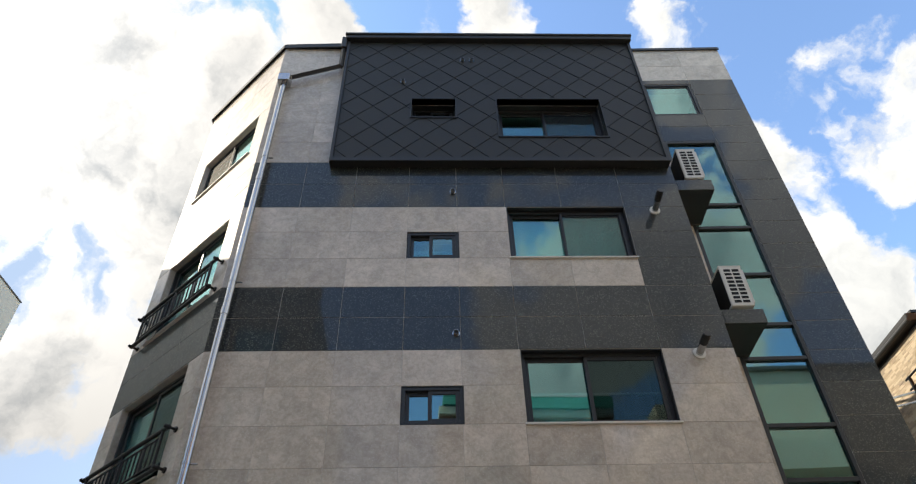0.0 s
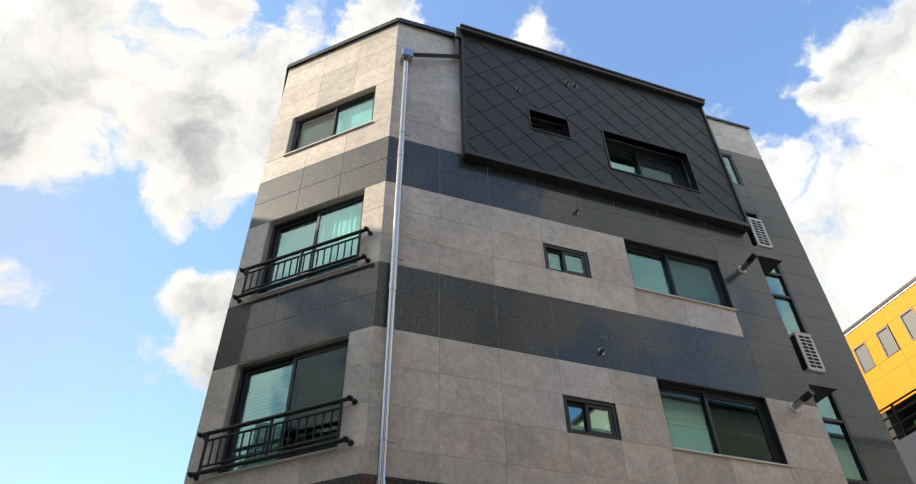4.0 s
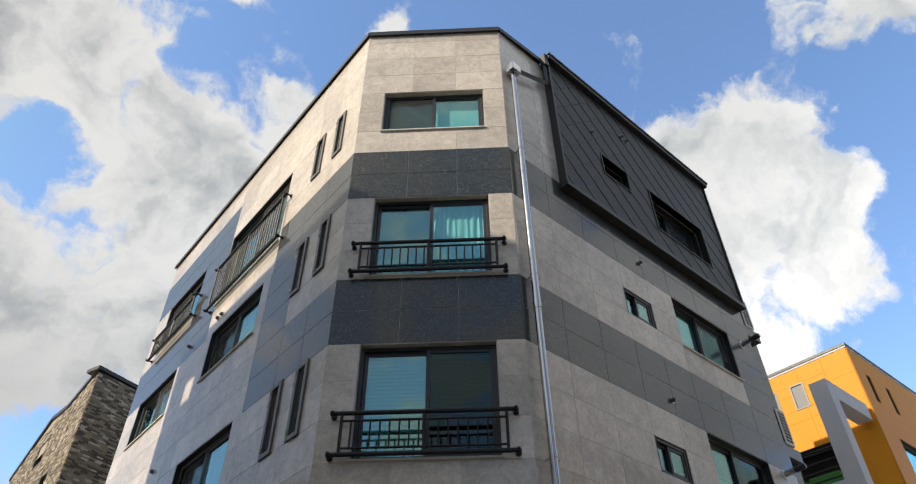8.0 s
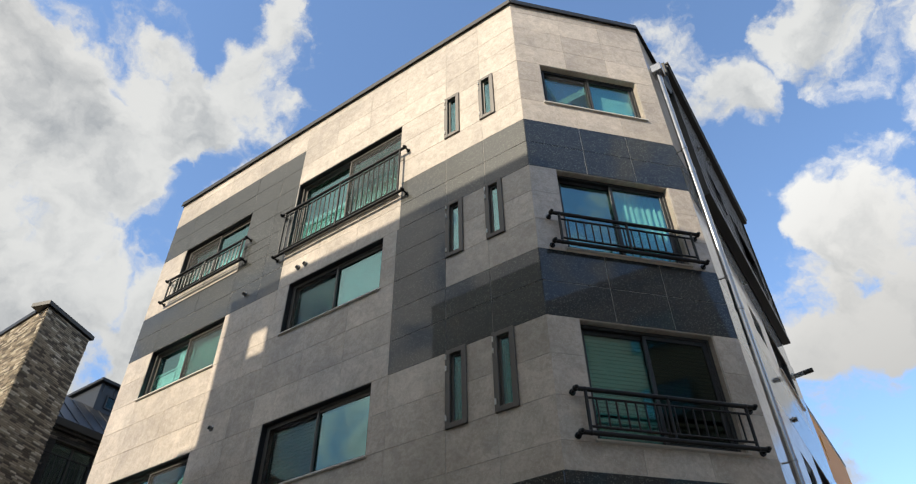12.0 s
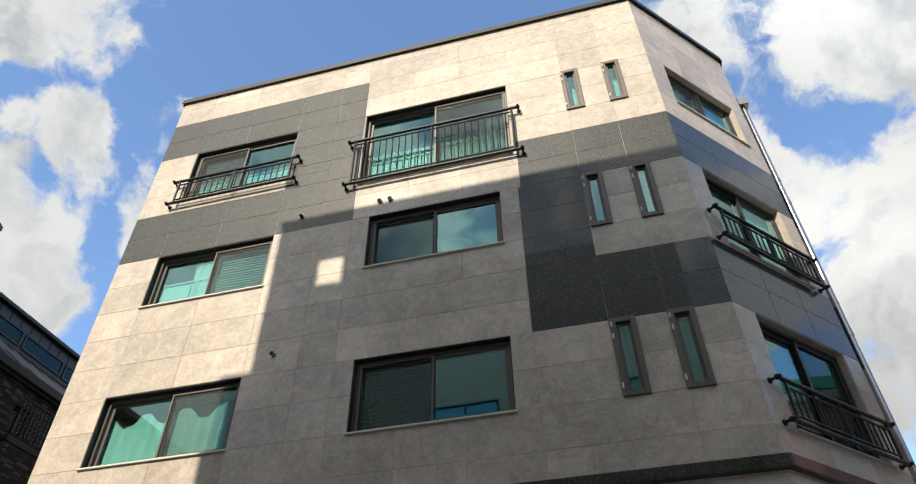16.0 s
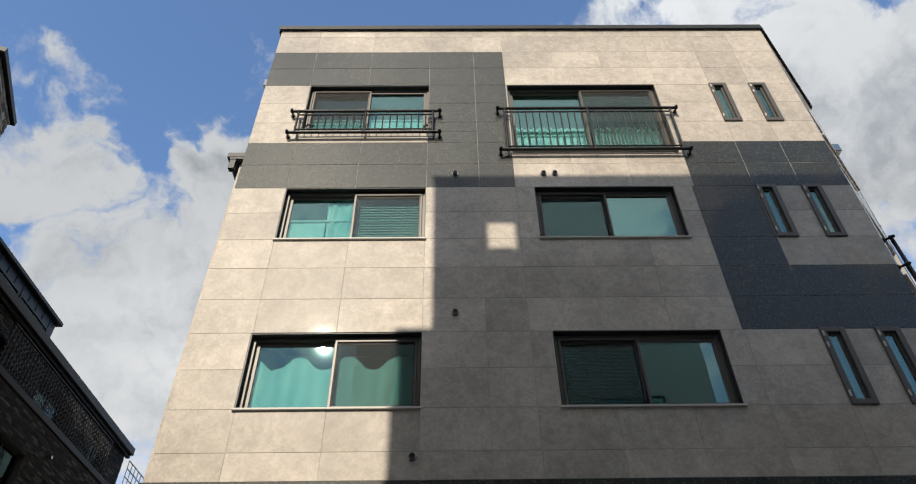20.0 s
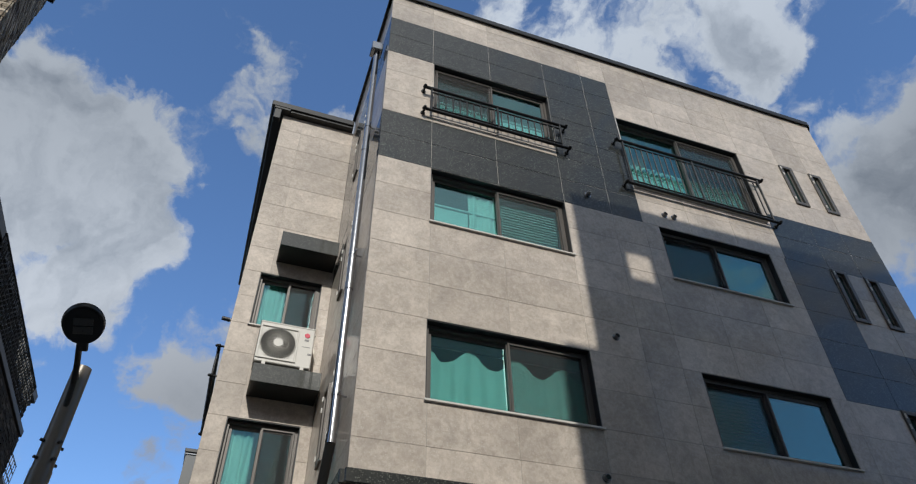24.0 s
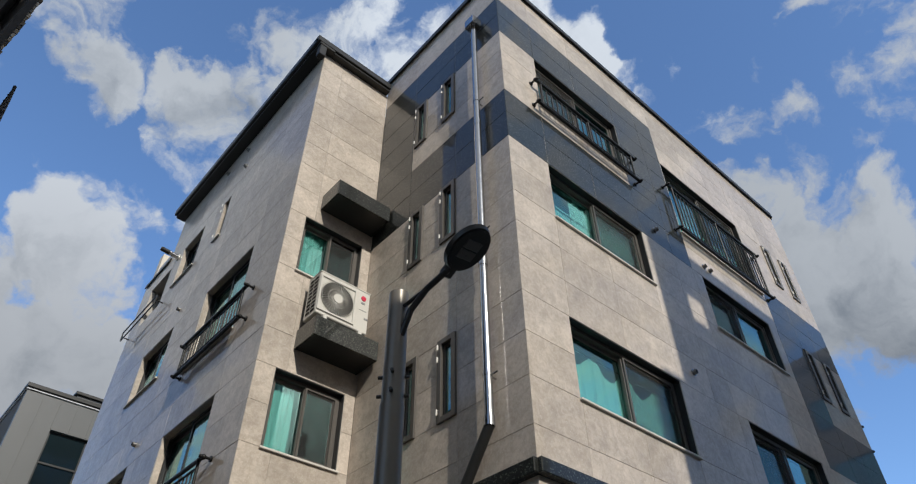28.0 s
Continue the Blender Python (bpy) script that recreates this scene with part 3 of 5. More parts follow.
def window(wall, rect, split=0.5, screen="", mat=FRAME, glass=(GLASS, GLASS), sill=True, inset=0.10, kind="slide", lining=None, label="two-pane sliding window in a dark aluminium frame"):
    """A window in a wall's opening: lining, frame, sashes with panes, sill."""
    COUNT[0] += 1
    u0, u1, z0, z1 = rect
    wd, ht = u1 - u0, z1 - z0
    win = thing(f"window_{COUNT[0]}", wall.matrix_world @ Matrix.Translation((u0, 0, z0)), label, "window", "windows of the stone house", "structure")
    t = 0.012
    bm = bmesh.new()
    slab(bm, 0, t, 0.012, 0.26, 0, ht)
    slab(bm, wd - t, wd, 0.012, 0.26, 0, ht)
    slab(bm, t, wd - t, 0.012, 0.26, ht - t, ht)
    slab(bm, t, wd - t, 0.034, 0.26, 0, t)
    part("reveal", bm, lining or FRAME_BLACK, win)
    f = 0.045
    bm = bmesh.new()
    a, b = inset, inset + 0.11
    slab(bm, t, t + f, a, b, t, ht - t, 0.003)
    slab(bm, wd - t - f, wd - t, a, b, t, ht - t, 0.003)
    slab(bm, t + f, wd - t - f, a, b, ht - t - f, ht - t, 0.003)
    slab(bm, t + f, wd - t - f, a, b, t, t + f * 0.8, 0.003)
    part("window_frame", bm, mat, win)
    lo, hi = t + f * 0.8, ht - t - f
    left, right = t + f, wd - t - f
    if kind == "slide":
        mid = left + (right - left) * split
        spans = [(left, mid + 0.03, a + 0.055, glass[0]), (mid - 0.03, right, a + 0.015, glass[1])]
    else:
        spans = [(left, right, a + 0.02, glass[0])]
    for s0, s1, y, g in spans:
        s = 0.05 if kind == "slide" else 0.035
        bm = bmesh.new()
        for q in ((s0, s0 + s, lo, hi), (s1 - s, s1, lo, hi), (s0 + s, s1 - s, hi - s, hi), (s0 + s, s1 - s, lo, lo + s)):
            slab(bm, q[0], q[1], y, y + 0.036, q[2], q[3], 0.003)
        sash = part("sash", bm, mat, win)
        bm = slab(bmesh.new(), s0 + s - 0.006, s1 - s + 0.006, y + 0.014, y + 0.022, lo + s - 0.006, hi - s + 0.006)
        pane = part("pane", bm, g, sash)
        pane.visible_shadow = False
    if screen:
        s0, s1 = spans[0][:2] if screen == "l" else spans[1][:2]
        part("insect_screen", slab(bmesh.new(), s0 + 0.02, s1 - 0.004, a + 0.004, a + 0.006, lo, hi), SCREEN, win, "fine grey insect mesh").visible_shadow = False
        bm = bmesh.new()
        p0, p1 = s0 + 0.012, s1 - 0.004
        for q in ((p0, p0 + 0.028, lo, hi), (p1 - 0.028, p1, lo, hi), (p0 + 0.028, p1 - 0.028, hi - 0.028, hi), (p0 + 0.028, p1 - 0.028, lo, lo + 0.028)):
            slab(bm, q[0], q[1], a - 0.012, a + 0.003, q[2], q[3], 0.002)
        part("screen_frame", bm, mat, win)
    if kind == "vent":
        for zz in (0.09, ht - 0.30, ht - 0.13):
            bm = slab(bmesh.new(), -0.006, 0.018, -0.040, -0.030, zz, zz + 0.075, 0.003)
            rod(bm, (0.006, -0.041, zz), (0.006, -0.041, zz + 0.075), 0.008, 8)
            part("hinge", bm, WHITE_PLASTIC, win, "small pale hinge", smooth=True)
    if sill:
        part("sill", slab(bmesh.new(), -0.02, wd + 0.02, -0.035, inset, -0.022, 0.004, 0.003), SILL, win, "thin pale stone sill")
    return win


def narrow(wall, rect):
    """A narrow hinged window whose frame stands a little proud of the stone."""
    win = window(wall, rect, kind="vent", sill=False, inset=0.0, label="narrow hinged window in a thick dark frame")
    u0, u1, z0, z1 = rect
    wd, ht = u1 - u0, z1 - z0
    bm = bmesh.new()
    for q in ((-0.012, 0.06, -0.01, ht + 0.01), (wd - 0.06, wd + 0.012, -0.01, ht + 0.01), (0.06, wd - 0.06, ht - 0.06, ht + 0.01), (0.06, wd - 0.06, -0.01, 0.06)):
        slab(bm, q[0], q[1], -0.03, 0.006, q[2], q[3], 0.004)
    part("casing", bm, FRAME, win)
    return win


for key, r in c_open.items():
    if key[0] in "nm":
        narrow(wall_street, r)
    else:
        window(wall_street, r, 0.5, screen={"a4": "l", "b3": "l", "b2": "l"}.get(key, "r"))
for key, r in b_open.items():
    window(wall_corner, r, 0.5, screen="l" if key == "4" else "", mat=FRAME_BLACK, glass=(GLASS, GLASS_DARK if key == "2" else GLASS), lining=LIGHT)
# window 2's right half stands open: dim glass tint imitates its dark interior
for key in ("s3", "s2", "3", "2"):
    window(wall_front, a_open[key], 0.46, screen="r" if key == "3" else "", mat=FRAME_BLACK, glass=(GLASS, GLASS_DARK if key == "2" else GLASS), sill=key[0] != "s", inset=0.10 if key[0] != "s" else 0.02)
for key in ("s4", "4"):
    u0, u1, z0, z1 = a_open[key]
    window(wall_front, (u0, u1, z0, z1), 0.46, screen="r" if key == "4" else "", mat=FRAME_BLACK, sill=False, inset=0.12)
for key, r in d_open.items():
    narrow(wall_side, r)
for key, r in e_open.items():
    window(wall_return, r, 0.5, screen="r")
for key, r in f_open.items():
    if key == "t4":
        continue
    window(wall_lane, r, 0.5, kind="vent" if key == "n4" else "slide", mat=FRAME_BLACK, lining=LIGHT)
# stair glazing
u0, u1, z0, z1 = g_open["strip"]
COUNT[0] += 1
strip = thing(f"window_{COUNT[0]}", wall_stair.matrix_world @ Matrix.Translation((u0, 0, 0)), "tall glazed stair window strip with dark transoms", "window", "windows of the stone house", "structure")
bm = bmesh.new()
slab(bm, 0, 0.06, 0.0, 0.12, z0, z1, 0.004)
slab(bm, u1 - u0 - 0.06, u1 - u0, 0.0, 0.12, z0, z1, 0.004)
slab(bm, 0.06, u1 - u0 - 0.06, 0.0, 0.12, z1 - 0.06, z1, 0.004)
part("window_frame", bm, FRAME_BLACK, strip)
TRANSOMS = (3.2, 4.4, 5.30, 6.08, 7.17, 7.79, 8.80, 9.87, 10.45, 12.24)
for z in TRANSOMS[:-1]:
    part("transom", slab(bmesh.new(), 0.06, u1 - u0 - 0.06, 0.004, 0.11, z - 0.03, z + 0.03, 0.004), FRAME_BLACK, strip)
for a, b in zip(TRANSOMS, TRANSOMS[1:]):
    pane = part("pane", slab(bmesh.new(), 0.055, u1 - u0 - 0.055, 0.05, 0.058, a + 0.025, b - 0.025), GLASS, strip)
    pane.visible_shadow = False
window(wall_stair, g_open["4"], kind="fixed", sill=False, inset=0.01, mat=FRAME_BLACK, label="square fixed stair window in a black frame")


# ---- neighbours and ground ----
structure("ground", slab(bmesh.new(), -900, 900, -900, 900, -0.4, 0.0), GROUND, "pale paved street and ground")


def bricks_of(rect, holes, rnd, length=0.22, high=0.042, gap=0.010, depth=0.02):
    """Courses of long bricks over a wall's face: one (u, z, width) for each."""
    u0, u1, z0, z1 = rect
    z, odd, out = z0, 0, []
    while z + high <= z1:
        u = u0 - (length / 2 if odd else 0) - rnd.random() * 0.05
        while u < u1:
            wd = length * (0.8 + 0.3 * rnd.random())
            a, b = max(u, u0), min(u + wd, u1)
            if b - a > 0.03 and not any(b > h[0] and a < h[1] and z + high > h[2] and z < h[3] for h in holes):
                out.append((a, z, b - a))
            u += wd + gap
        z += high + gap
        odd = 1 - odd
    return out


def brick_faces(verts, faces, m, a, z, wd, rnd, high=0.042, depth=0.02):
    o = len(verts)
    d = -depth * (0.6 + 0.7 * rnd.random())
    for p in ((a, 0, z), (a + wd, 0, z), (a + wd, 0, z + high), (a, 0, z + high), (a, d, z), (a + wd, d, z), (a + wd, d, z + high), (a, d, z + high)):
        verts.append(tuple(m @ Vector(p)))
    for f in ((4, 5, 6, 7), (0, 1, 5, 4), (1, 2, 6, 5), (2, 3, 7, 6), (3, 0, 4, 7)):
        faces.append(tuple(o + i for i in f))


def brick_skin(parent, m, rect, holes, mat, seed, near=0):
    """Lays the bricks of a face under parent: the first few as pieces, the rest in one part."""
    rnd = random.Random(seed)
    laid = bricks_of(rect, holes, rnd)
    if near:
        shared = {}
        laid.sort(key=lambda q: -q[1])
        for a, z, wd in laid[:near]:
            key = round(wd, 2)
            if key not in shared:
                v, f = [], []
                brick_faces(v, f, Matrix(), 0, 0, key, rnd)
                me = bpy.data.meshes.new("brick")
                me.from_pydata(v, [], f)
                me.materials.append(mat)
                shared[key] = me
            ob = new("brick", shared[key])
            ob.parent = parent
            ob.matrix_basis = m @ Matrix.Translation((a, 0, z))
        laid = laid[near:]
    v, f = [], []
    for a, z, wd in laid:
        brick_faces(v, f, m, a, z, wd, rnd)
    if f:
        me = bpy.data.meshes.new("brickwork")
        me.from_pydata(v, [], f)
        me.materials.append(mat)
        ob = part("brickwork", None, mat, parent, data=me)
        ob["kind"] = "stuff"


def shell(bm, m, length, thick, z0, z1, holes):
    rects = [(0.0, length, z0, z1)]
    for h in holes:
        rects = cut(rects, h)
    for a, b, c, d in rects:
        made = bmesh.ops.create_cube(bm, size=1.0, matrix=m @ Matrix.Translation(((a + b) / 2, thick / 2, (c + d) / 2)) @ Matrix.Diagonal((b - a, thick, d - c, 1)))
    return bm


def simple_window(parent, m, rect, mat=FRAME_BLACK, glass=GLASS, back=True, split=True, inset=0.1):
    """A window for a neighbour: frame, panes and a dim room behind."""
    u0, u1, z0, z1 = rect
    f = 0.05
    bm = bmesh.new()
    for q in ((u0, u0 + f, z0, z1), (u1 - f, u1, z0, z1), (u0 + f, u1 - f, z1 - f, z1), (u0 + f, u1 - f, z0, z0 + f)):
        slab(bm, q[0], q[1], inset, inset + 0.07, q[2], q[3])
    if split:
        slab(bm, (u0 + u1) / 2 - 0.03, (u0 + u1) / 2 + 0.03, inset + 0.004, inset + 0.066, z0 + f, z1 - f)
    bm.transform(m)
    win = part("window", bm, mat, parent)
    for a, b in (((u0, (u0 + u1) / 2), ((u0 + u1) / 2, u1)) if split else ((u0, u1),)):
        bm = slab(bmesh.new(), a + 0.03, b - 0.03, inset + 0.03, inset + 0.036, z0 + 0.03, z1 - 0.03)
        bm.transform(m)
        part("pane", bm, glass, win).visible_shadow = False
    if back:
        bm = bmesh.new()
        slab(bm, u0, u1, inset + 0.5, inset + 0.52, z0 - 0.05, z1 + 0.05)
        bm.transform(m)
        part("room_back", bm, ROOM, win)


# ---- dark brick house across the side lane ----
nb = thing("brick_house", pose(0, 0, 0), "dark brick house with metal roof, rope-woven balcony rails across the lane", "house")
TX0, TX1, TY, NY, NE = -5.12, -3.55, 24.02, 24.95, 6.35
TYE = 24.60
mt_w = wall_frame((TX0, 34.0), (TX0, TY))
mt_s = wall_frame((TX0, TY), (TX1, TYE))
TLEN = math.hypot(TX1 - TX0, TYE - TY)
mn_s = wall_frame((TX1, NY), (NE, NY))
tower_holes = [(34.0 - 29.6, 34.0 - 28.5, 11.6, 12.45), (34.0 - 27.0, 34.0 - 26.2, 9.4, 10.5), (34.0 - 29.9, 34.0 - 28.6, 8.6, 9.9)]
n_holes = [(0.35, 1.55, 8.85, 10.2), (2.9, 3.5, 9.25, 9.95), (5.0, 6.4, 8.85, 10.0), (8.0, 8.9, 8.85, 10.1), (4.4, 5.6, 6.7, 8.2), (6.6, 7.6, 6.9, 8.1), (1.0, 2.4, 6.3, 8.1)]
bm = bmesh.new()
shell(bm, mt_w, 34.0 - TY - 0.14, 0.3, 0, 13.05, tower_holes)
part("wall", bm, MORTAR, nb)
bm = shell(bmesh.new(), mt_s, TLEN, 0.05, 0, 13.05, [])
slab(bm, TX1 - 0.3, TX1, TYE + 0.1, 30.0, 0, 13.05)
part("wall", bm, MORTAR, nb)
bm = shell(bmesh.new(), mn_s, NE - TX1, 0.3, 0, 10.5, n_holes)
slab(bm, NE - 0.3, NE, NY + 0.3, 34, 0, 10.5)
part("wall", bm, BRICK_DARK, nb)
brick_skin(nb, mt_s, (0, TLEN, 4.5, 13.05), [], BRICK_MID, 5, near=280)
brick_skin(nb, mt_w, (0, 34.0 - TY, 7.5, 13.05), tower_holes, BRICK_MID, 6)
brick_skin(nb, mn_s, (0, NE - TX1, 5.5, 10.45), n_holes, BRICK_DARK, 7)
for h in tower_holes:
    simple_window(nb, mt_w, h, split=False)
for h in n_holes:
    simple_window(nb, mn_s, h, glass=GLASS_DARK)
# projecting brick bay that carries the balcony
mbay = wall_frame((-1.12, 24.20), (4.32, 24.20))
bay_holes = [(0.7, 2.0, 6.2, 7.9), (2.9, 3.7, 6.8, 7.8)]
bm = shell(bmesh.new(), mbay, 5.44, 0.2, 0, 8.69, bay_holes)
slab(bm, -1.12, -0.92, 24.41, 24.90, 0, 8.69)
slab(bm, 4.12, 4.32, 24.41, 24.90, 0, 8.69)
part("bay_wall", bm, MORTAR, nb)
brick_skin(nb, mbay, (0, 5.44, 5.0, 8.68), bay_holes, BRICK_DARK, 8)
for h in bay_holes:
    simple_window(nb, mbay, h, glass=GLASS_DARK)
vent_bm = rod(bmesh.new(), (1.6, 24.08, 8.2), (1.6, 24.2, 8.2), 0.04, 12)
part("wall_vent", vent_bm, STEEL, nb)
# coping of the tower gable, bent along its slope
bm = bmesh.new()
line = [(TYE, 13.05), (27.1, 13.0), (29.4, 13.45), (33.9, 12.6)]
for (ya, za), (yb, zb) in zip(line, line[1:]):
    vs = [bm.verts.new(p) for y, z in ((ya, za), (yb, zb)) for p in ((TX0 - 0.07, y, z), (TX1 + 0.05, y, z), (TX1 + 0.05, y, z + 0.13), (TX0 - 0.07, y, z + 0.13))]
    for f in ((0, 1, 5, 4), (1, 2, 6, 5), (2, 3, 7, 6), (3, 0, 4, 7), (0, 3, 2, 1), (4, 5, 6, 7)):
        bm.faces.new([vs[i] for i in f])
part("coping", bm, BLACK_METAL, nb)
bm = slab(bmesh.new(), -0.12, TLEN + 0.08, -0.09, 0.5, 13.055, 13.175)
bm.transform(mt_s)
part("coping", bm, BLACK_METAL, nb)
bm = bmesh.new()
vs = [bm.verts.new(p) for p in ((TX0 + 0.01, 27.1, 13.0), (TX0 + 0.01, 29.4, 13.45), (TX0 + 0.01, 33.9, 12.6), (TX0 + 0.01, 33.9, 12.0), (TX0 + 0.01, 27.1, 12.0))]
bm.faces.new(vs)
part("gable", bm, BRICK_MID, nb)
# eave, sloped seam roof and dormer
bm = slab(bmesh.new(), TX1, NE + 0.12, 24.82, 24.95, 10.42, 10.62, 0.015)
slab(bm, TX1, NE + 0.12, 24.74, 24.86, 10.50, 10.72, 0.015)
part("eave", bm, BLACK_METAL, nb)
bm = bmesh.new()
vs = [bm.verts.new(p) for p in ((TX1, 24.8, 10.70), (NE + 0.1, 24.8, 10.70), (NE + 0.1, 27.1, 12.5), (TX1, 27.1, 12.5), (TX1, 34, 12.5), (NE + 0.1, 34, 12.5))]
bm.faces.new((vs[0], vs[1], vs[2], vs[3]))
bm.faces.new((vs[3], vs[2], vs[5], vs[4]))
roof = part("roof", bm, ROOF_METAL, nb)
x = TX1 + 0.3
while x < NE:
    part("seam", rod(bmesh.new(), (x, 24.8, 10.715), (x, 27.1, 12.515), 0.018, 6), ROOF_METAL, roof)
    x += 0.46
bm = bmesh.new()
slab(bm, -1.6, 4.0, 27.0, 31, 12.2, 13.38)
dormer = part("dormer", bm, ROOF_METAL, nb)
part("dormer_eave", slab(bmesh.new(), -1.7, 4.1, 26.85, 31.1, 13.36, 13.48, 0.015), BLACK_METAL, dormer)
x = -1.5
while x < 4.0:
    part("seam", rod(bmesh.new(), (x, 26.99, 13.05), (x, 26.99, 13.36), 0.015, 6), ROOF_METAL, dormer)
    x += 0.4
for a, b in ((-1.3, 0.3), (0.4, 2.0), (2.1, 3.7)):
    simple_window(dormer, wall_frame((0, 26.96), (1, 26.96)), (a, b, 12.56, 13.03), back=False, split=False, inset=0.0, glass=GLASS_DARK)
# balcony slab and rails
bm = slab(bmesh.new(), -1.15, 4.35, 24.16, 24.96, 8.70, 8.84, 0.01)
slab(bm, TX1, -1.15, 24.72, 24.96, 8.70, 8.84, 0.01)
part("balcony_slab", bm, BLACK_METAL, nb)


def lane_rail(x0, x1, y, z0, z1, ropes):
    rail = part("balcony_rail", rod(bmesh.new(), (x0, y, z1), (x1, y, z1), 0.022, 8), RAILING, nb, smooth=True)
    part("lower_rail", rod(bmesh.new(), (x0, y, z0 + 0.08), (x1, y, z0 + 0.08), 0.016, 8), RAILING, rail, smooth=True)
    x = x0
    while x <= x1 + 0.01:
        part("baluster", rod(bmesh.new(), (x, y, z0), (x, y, z1), 0.011, 6), RAILING, rail)
        if ropes and x + 0.06 < x1:
            bm = bmesh.new()
            last = None
            for i in range(22):
                zz = z0 + 0.12 + (z1 - z0 - 0.15) * i / 21
                p = Vector((x + 0.06 + 0.028 * math.sin(i * 1.9 + x * 9), y - 0.015 * math.cos(i * 1.9), zz))
                if last:
                    rod(bm, last, p, 0.013, 5)
                last = p
            part("rope", bm, GREY_METAL, rail, "grey wavy rope")
        x += 0.12


lane_rail(TX1 + 0.1, -1.2, 24.80, 8.84, 9.75, False)
lane_rail(-1.05, 4.2, 24.27, 8.84, 9.80, True)

# ---- pale house with a roof rail further down the lane ----
ph = thing("lane_house", pose(0, 0, 0), "pale grey house with a roof railing down the lane", "house")
bm = slab(bmesh.new(), 9.9, 14.5, 26.5, 29.5, 0, 11.0)
part("wall", bm, CONCRETE, ph)
part("roof_slab", slab(bmesh.new(), 9.8, 14.6, 26.4, 29.6, 11.0, 11.1, 0.01), CONCRETE, ph)
for k in range(16):
    part("baluster", rod(bmesh.new(), (9.9 + 0.29 * k, 26.5, 11.1), (9.9 + 0.29 * k, 26.5, 11.95), 0.014, 6), RAILING, ph)
for z in (11.4, 11.68, 11.95):
    part("rail", rod(bmesh.new(), (9.9, 26.5, z), (14.25, 26.5, z), 0.018, 6), RAILING, ph)

# ---- grey metal house at the lane's end ----
gh = thing("metal_house", pose(0, 0, 0), "grey seamed metal house with a black parapet and a blue window", "house")
mg = wall_frame((11.5, 21.2), (11.5, 17.0))
bm = shell(bmesh.new(), mg, 4.2, 0.25, 0, 12.0, [(0.95, 2.0, 9.2, 11.02)])
slab(bm, 11.75, 20, 17.0, 17.25, 0, 12.0)
part("wall", bm, GREY_METAL, gh)
bm = bmesh.new()
slab(bm, 11.75, 20, 20.95, 21.2, 0, 12.0)
part("side_wall", bm, BRICK_DARK, gh)
part("parapet", slab(bmesh.new(), 11.44, 20, 16.95, 21.26, 12.0, 12.12, 0.01), BLACK_METAL, gh)
for k in range(1, 9):
    part("seam", slab(bmesh.new(), 11.485, 11.5, 21.2 - 0.47 * k - 0.008, 21.2 - 0.47 * k + 0.008, 11.05 if 0.9 < 0.47 * k < 2.05 else 4.0, 11.98), GREY_METAL, gh)
simple_window(gh, mg, (0.95, 2.0, 9.2, 11.02), split=False, glass=GLASS_BLUE)
part("parapet_line", slab(bmesh.new(), 11.46, 20, 16.97, 21.24, 11.93, 11.96), CONCRETE, gh)
part("transom", slab(bmesh.new(), 11.58, 11.64, 19.2, 20.25, 10.1, 10.15), FRAME_BLACK, gh)
bm = slab(bmesh.new(), 13.5, 18, 16.0, 19.6, 12.0, 13.2)
part("penthouse", bm, GREY_METAL, gh)
part("penthouse_parapet", slab(bmesh.new(), 13.42, 18, 15.9, 19.68, 13.2, 13.3, 0.01), BLACK_METAL, gh)

# ---- orange panel house with a concrete frame ----
yh = thing("panel_house", pose(0, 0, 0), "orange-yellow panelled house with a pale concrete balcony frame", "house")
YX, YS, YN, YT = 13.1, 8.72, 14.0, 13.72
my_w = wall_frame((YX, YN), (YX, YS))
my_s = wall_frame((YX, YS), (21, YS))
y_win = [(YN - y - 0.48, YN - y, 12.27, 13.14) for y in (13.20, 12.27, 11.33, 10.38)]
y_win2 = [(0.75, 1.05, 12.0, 12.95), (2.1, 2.4, 12.0, 12.95), (1.2, 3.2, 9.3, 10.9)]
bm = shell(bmesh.new(), my_w, YN - YS, 0.25, 0, YT, y_win + [(0.4, YN - 9.95, 8.9, 10.98)])
shell(bm, my_s, 7.9, 0.25, 0, YT, y_win2)
slab(bm, YX + 0.25, 21, YN - 0.25, YN, 0, YT)
part("wall", bm, MORTAR, yh)


def panels(m, rect, holes, mat, wd, ht, parent, name="wall_panel", seed=1):
    u0, u1, z0, z1 = rect
    nu, nz = max(1, round((u1 - u0) / wd)), max(1, round((z1 - z0) / ht))
    for i in range(nu):
        for j in range(nz):
            rects = [(u0 + (u1 - u0) * i / nu, u0 + (u1 - u0) * (i + 1) / nu, z1 - (z1 - z0) * (j + 1) / nz, z1 - (z1 - z0) * j / nz)]
            for h in holes:
                rects = cut(rects, h)
            for a, b, c, d in rects:
                if b - a > 0.04 and d - c > 0.04:
                    ob = new(name, panel_mesh(b - a, d - c, mat, 0.025))
                    ob.parent = parent
                    ob.matrix_basis = m @ Matrix.Translation((a, -0.025, c))


